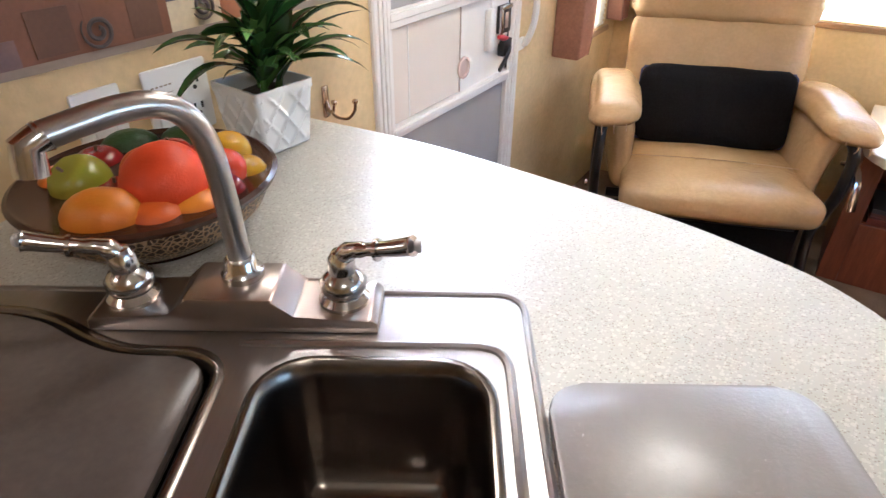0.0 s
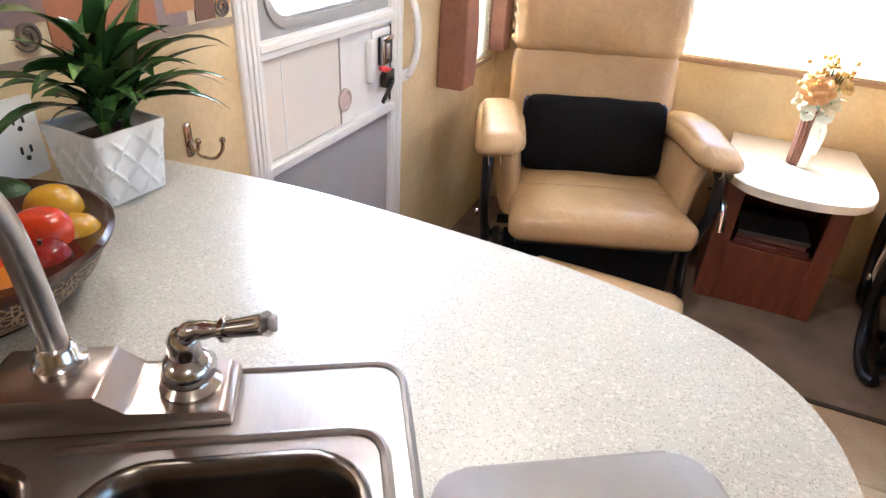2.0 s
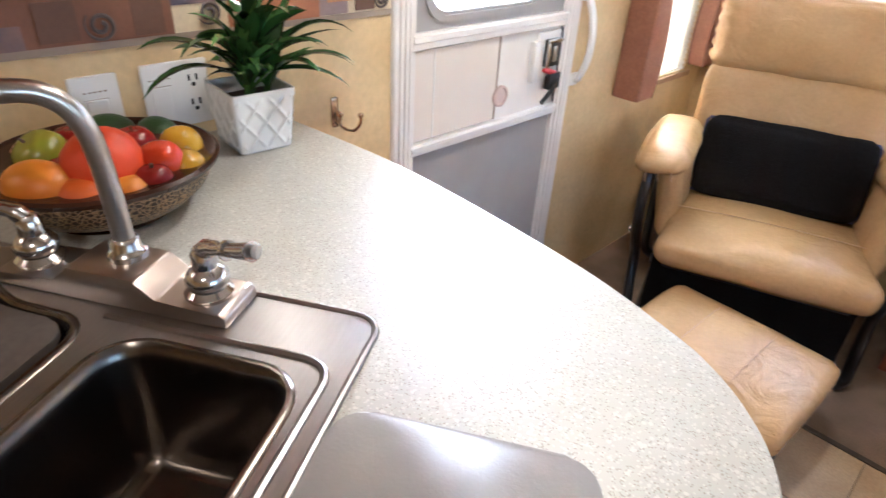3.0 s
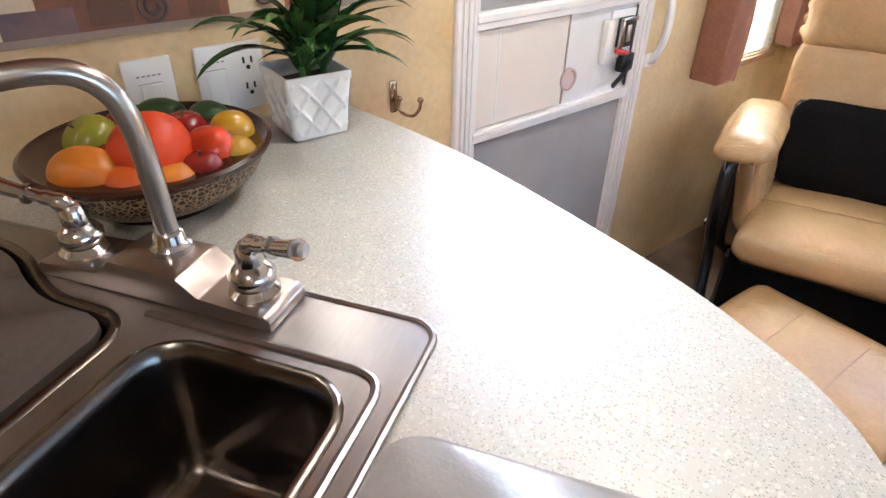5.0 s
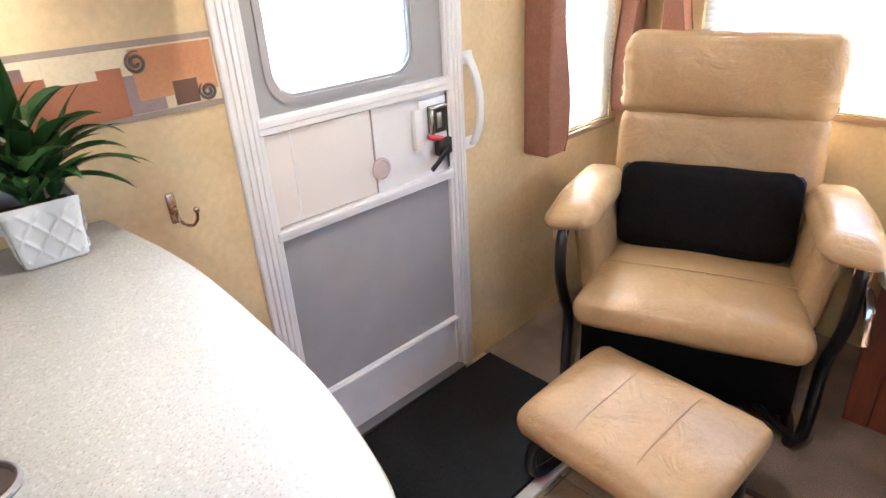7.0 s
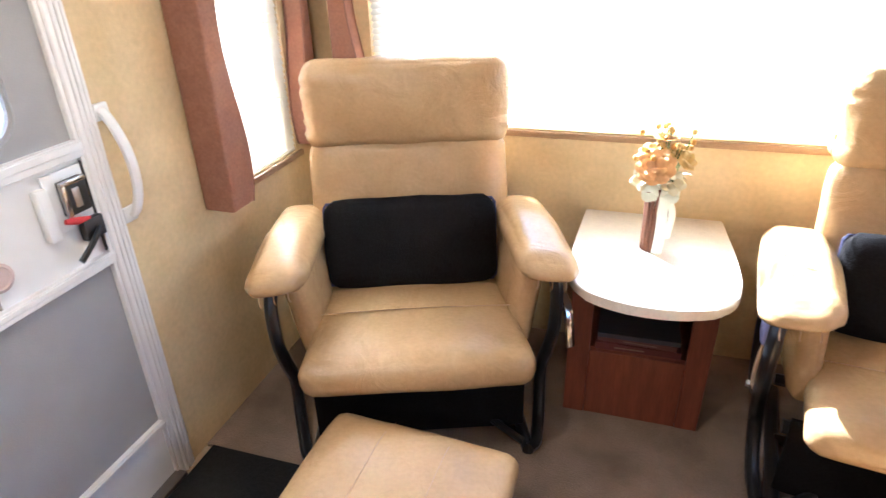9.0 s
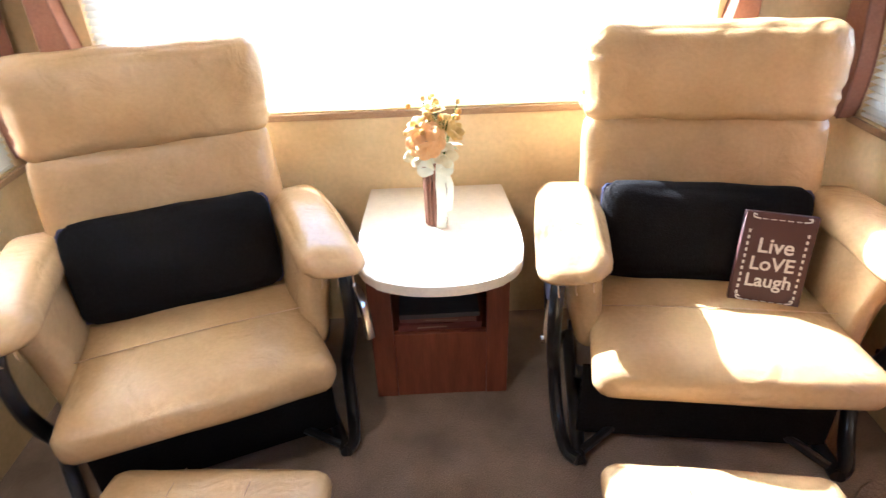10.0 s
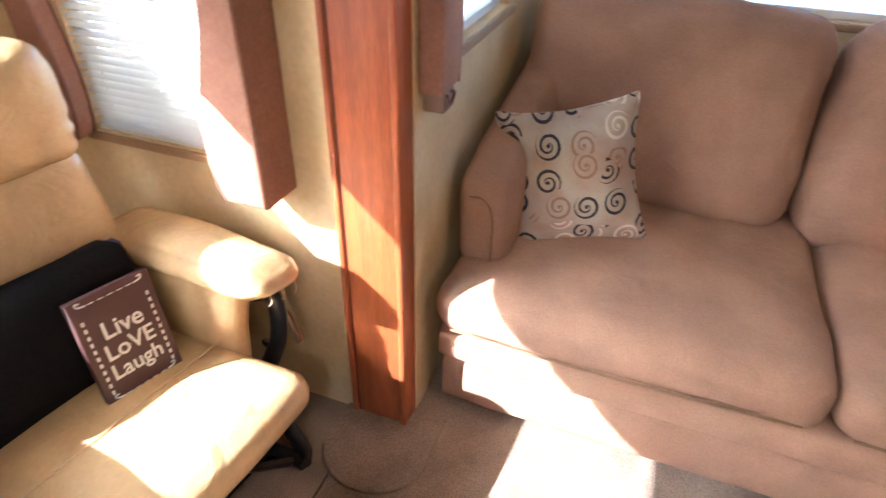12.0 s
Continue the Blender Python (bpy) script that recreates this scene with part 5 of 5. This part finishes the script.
bloom(vase, (-0.022, -0.045, 0.275), 0.052, ROSE, 4, "rose", "open peach rose", (0.9, -0.2))
bloom(vase, (0.035, -0.01, 0.305), 0.032, BUTTER, 3, "blossom", "butter-yellow blossom", (0.3, 0.4))
bloom(vase, (-0.045, -0.01, 0.310), 0.032, BUTTER, 3, "blossom", "butter-yellow blossom", (0.3, -0.5))
bloom(vase, (0.0, 0.01, 0.345), 0.034, BUTTER, 3, "blossom", "butter-yellow blossom")
bloom(vase, (0.058, -0.03, 0.295), 0.028, BUTTER, 3, "blossom", "butter-yellow blossom", (0.7, 0.7))
bloom(vase, (-0.055, -0.035, 0.235), 0.034, IVORY, 2, "blossom", "ivory blossom", (0.9, -0.8))
bloom(vase, (0.03, -0.045, 0.232), 0.034, IVORY, 2, "blossom", "ivory blossom", (1.1, 0.5))
for k in range(34):
    a, r = rnd.uniform(0, 6.28), rnd.uniform(0.01, 0.085)
    z = rnd.uniform(0.30, 0.40) - r * 0.35
    p = (r * math.cos(a), r * math.sin(a) * 0.7, z)
    part("bud", soft(0.016, 0.016, 0.018, 0.007, n=3, m=Matrix.Translation(p), wob=0.003), AMBER if k % 2 else BUTTER, vase)
    if k % 2 == 0:
        part("stalk", tube([(0, 0, 0.20), (p[0] * 0.5, p[1] * 0.5, 0.24), p], 0.0016, 5), LEAF_LIGHT, vase)
for k in range(12):
    a = k * 0.55 + 0.2
    part("petal_leaf", leaf((0.01 * math.cos(a), 0.01 * math.sin(a), 0.215), a, rnd.uniform(0.3, 0.9), rnd.uniform(0.06, 0.10), 0.026, rnd.uniform(0.8, 1.8)), IVORY if k % 3 else LEAF_LIGHT, vase)

# ---- plaque ----
PLAQUE = mat("dark_brown_plaque", (0.075, 0.028, 0.024), 0.5, second=(0.05, 0.018, 0.016), scale=14, bump=0.1)
CHALK = mat("cream_paint", (0.70, 0.66, 0.58), 0.7)
plaque = empty("plaque", pose(2.137, 3.188, 0.426, -14, 3, -14), "dark brown wooden plaque reading Live Love Laugh", "sign")
pw, ph = 0.178, 0.256
part("board", box(-pw / 2, pw / 2, 0.0, 0.018, 0.0, ph, 0.002, 1), PLAQUE, plaque)
for text, z, size in (("Live", 0.150, 0.056), ("LoVE", 0.102, 0.052), ("Laugh", 0.056, 0.050)):
    cu = bpy.data.curves.new("lettering", "FONT")
    cu.body, cu.size, cu.align_x, cu.extrude, cu.offset = text, size, "CENTER", 0.0006, 0.0007
    word = new("lettering", cu)
    word.data.materials.append(CHALK)
    word.parent = plaque
    word.matrix_basis = pose(0, -0.0004, z, 90, 0, 0)
    word["label"] = "cream painted lettering"
for s in (-1, 1):
    for k in range(11):
        z = 0.030 + k * 0.017
        part("border_dash", box(s * 0.071 - 0.0028, s * 0.071 + 0.0028, -0.001, 0.0, z, z + 0.009), CHALK, plaque, smooth=False)
    for k in range(2):
        zz = 0.014 if k == 0 else ph - 0.018
        for j in range(5):
            x = -0.048 + j * 0.0205
            part("border_dash", box(x, x + 0.013, -0.001, 0.0, zz, zz + 0.0025), CHALK, plaque, smooth=False)
        part("corner_scroll", tube(arc([(s * 0.052, -0.0005, zz + 0.001), (s * 0.068, -0.0005, zz + 0.004), (s * 0.070, -0.0005, zz + 0.012), (s * 0.062, -0.0005, zz + 0.010)], 4), 0.002, 6), CHALK, plaque)

# ---- sofa ----
sofa = empty("sofa", pose(2.646, 2.722, 0), "taupe microsuede two-seat sofa in the slide-out", "sofa")
for y, w in ((-0.498, 0.980), (-1.474, 0.960)):
    seat = part("seat_cushion", soft(0.85, w, 0.155, 0.062, (0.008, 0.004, 0.020), 16, m=Matrix.Translation((0.426, y, 0.394)), wob=0.008), SUEDE, sofa, "soft rounded seat cushion")
    part("piping", tube(arc([(0.013, y - w / 2 + 0.05, 0.338), (0.004, y - w * 0.2, 0.336), (0.004, y + w * 0.2, 0.336), (0.013, y + w / 2 - 0.05, 0.338)], 4), 0.004, 6), SEAM, seat, "dark piped seam")
for y, w in ((-0.461, 0.864), (-1.40, 0.975)):
    part("back_cushion", soft(0.240, w, 0.650, 0.100, (0.034, 0.006, 0.012), 18, m=Matrix.Translation((0.821, y, 0.736)) @ Matrix.Rotation(radians(14), 4, "Y"), wob=0.015), SUEDE, sofa, "plump leaning back cushion")
part("front_rail", soft(0.63, 1.965, 0.112, 0.034, (0.008, 0, 0), 10, m=Matrix.Translation((0.330, -0.996, 0.262)), wob=0.003), SUEDE, sofa, "padded front rail")
part("skirt_panel", soft(0.60, 1.955, 0.196, 0.036, (0.010, 0, 0), 10, m=Matrix.Translation((0.340, -0.996, 0.112)), wob=0.003), SUEDE, sofa, "padded lower front")
part("base_frame", box(0.10, 0.95, -1.95, -0.03, 0.0, 0.05, 0.01), BLACK_CLOTH, sofa, "black base")


def arm_slope(p, q):
    p.z += 0.14 * (q.x + 1) / 2 * (q.z + 1) / 2
    return p


for y in (-0.078, -1.94):
    ar = part("arm", soft(0.71, 0.146, 0.286, 0.046, (0.012, 0.010, 0.008), 12, m=Matrix.Translation((0.535, y, 0.580)), wob=0.004, fn=arm_slope), SUEDE, sofa, "padded sloping arm")
    part("seam", tube(arc([(0.169, y - 0.037, 0.475), (0.166, y - 0.037, 0.61), (0.174, y - 0.01, 0.665), (0.169, y + 0.032, 0.670)], 4), 0.003, 6), SEAM, ar, "stitched seam")
part("back_frame", box(0.93, 1.09, -1.97, -0.01, 0.0, 0.865, 0.03), SUEDE, sofa)

# ---- scatter cushion ----
SWIRL = mat("cream_swirl_fabric", (0.46, 0.38, 0.28), 0.85, second=(0.38, 0.25, 0.17), scale=11, amount=1.0, bump=0.5, bump_scale=500, grain=0.08, grain_scale=300)
sn, sl = SWIRL.node_tree.nodes, SWIRL.node_tree.links
sb = sn["Principled BSDF"]
src_ = sb.inputs["Base Color"].links[0].from_socket


def math_node(op, a, b=None, c=None):
    n = sn.new("ShaderNodeMath")
    n.operation = op
    for i, v in enumerate((a, b, c)):
        if v is None:
            continue
        if isinstance(v, (int, float)):
            n.inputs[i].default_value = v
        else:
            sl.new(v, n.inputs[i])
    return n.outputs[0]


mpn = sn.new("ShaderNodeMapping")
mpn.inputs["Scale"].default_value = (1, 0, 1)
sl.new(sn["Texture Coordinate"].outputs["Object"], mpn.inputs[0])
sv = sn.new("ShaderNodeTexVoronoi")
sv.inputs["Scale"].default_value, sv.inputs["Randomness"].default_value = 12, 0.6
sl.new(mpn.outputs[0], sv.inputs["Vector"])
sc_ = sn.new("ShaderNodeVectorMath")
sc_.operation, sc_.inputs["Scale"].default_value = "SCALE", 12
sl.new(mpn.outputs[0], sc_.inputs[0])
dv = sn.new("ShaderNodeVectorMath")
dv.operation = "SUBTRACT"
ps = sn.new("ShaderNodeVectorMath")
ps.operation, ps.inputs["Scale"].default_value = "SCALE", 12
sl.new(sv.outputs["Position"], ps.inputs[0])
sl.new(sc_.outputs[0], dv.inputs[0])
sl.new(ps.outputs[0], dv.inputs[1])
sx = sn.new("ShaderNodeSeparateXYZ")
sl.new(dv.outputs[0], sx.inputs[0])
cs = sn.new("ShaderNodeSeparateColor")
sl.new(sv.outputs["Color"], cs.inputs[0])
ang = math_node("ADD", math_node("ARCTAN2", sx.outputs[2], sx.outputs[0]), math_node("MULTIPLY", cs.outputs[1], 6.28))
rad = math_node("SQRT", math_node("ADD", math_node("MULTIPLY", sx.outputs[0], sx.outputs[0]), math_node("MULTIPLY", sx.outputs[2], sx.outputs[2])))
ph_ = math_node("FRACT", math_node("ADD", math_node("DIVIDE", ang, 6.2832), math_node("MULTIPLY", rad, 4.6)))
line = math_node("LESS_THAN", math_node("ABSOLUTE", math_node("SUBTRACT", ph_, 0.5)), math_node("MULTIPLY", rad, 0.80))
line = math_node("MULTIPLY", line, math_node("LESS_THAN", rad, 0.40))
inner_dot = math_node("LESS_THAN", rad, 0.06)
line = math_node("MAXIMUM", math_node("MULTIPLY", line, math_node("LESS_THAN", ph_, 0.72)), inner_dot)
tone = sn.new("ShaderNodeValToRGB")
tone.color_ramp.interpolation = "CONSTANT"
for pos_, col in ((0.0, (0.025, 0.022, 0.03, 1)), (0.55, (0.30, 0.17, 0.10, 1)), (0.75, (0.68, 0.58, 0.45, 1))):
    el = tone.color_ramp.elements[0] if pos_ == 0 else tone.color_ramp.elements.new(pos_)
    el.color = col
sl.new(cs.outputs[0], tone.inputs[0])
smix = sn.new("ShaderNodeMix")
smix.data_type = "RGBA"
sl.new(line, smix.inputs["Factor"])
sl.new(src_, smix.inputs["A"])
sl.new(tone.outputs[0], smix.inputs["B"])
sl.new(smix.outputs["Result"], sb.inputs["Base Color"])


def pillow_shape(p, q):
    p.x *= 1 - 0.13 * (1 - q.z ** 2) * abs(q.x)
    p.z *= 1 - 0.13 * (1 - q.x ** 2) * abs(q.z)
    e = max(abs(q.x), abs(q.z))
    p.y *= (1 - e ** 3) * 0.92 + 0.08
    return p


throw = tagged(part("throw_pillow", soft(0.385, 0.16, 0.385, 0.012, (0, 0.02, 0), 16, wob=0.004, fn=pillow_shape), SWIRL), "cream square throw pillow with dark and tan swirls", "throw pillow")
throw.matrix_basis = pose(3.075, 2.452, 0.648, -16, -11, -72) @ Matrix.Diagonal((1.05, 1, 1.13, 1))

# ---- remote and cord on the recliner's side ----
REMOTE = mat("pale_blue_plastic", (0.30, 0.33, 0.55), 0.35)
CORD = mat("tan_cord", (0.55, 0.42, 0.28), 0.6)
remote = empty("remote_control", pose(1.588, 3.30, 0.46, 0, 0, -8), "pale blue remote with tan cord on the recliner side", "remote control")
part("body", soft(0.022, 0.09, 0.075, 0.010, (0.004, 0, 0), 6), REMOTE, remote)
part("cord", tube(arc([(0.0, -0.03, -0.03), (-0.008, -0.045, -0.09), (-0.006, -0.06, -0.15), (0.02, -0.07, -0.19)], 5), 0.006, 8), CORD, remote, "tan cord")
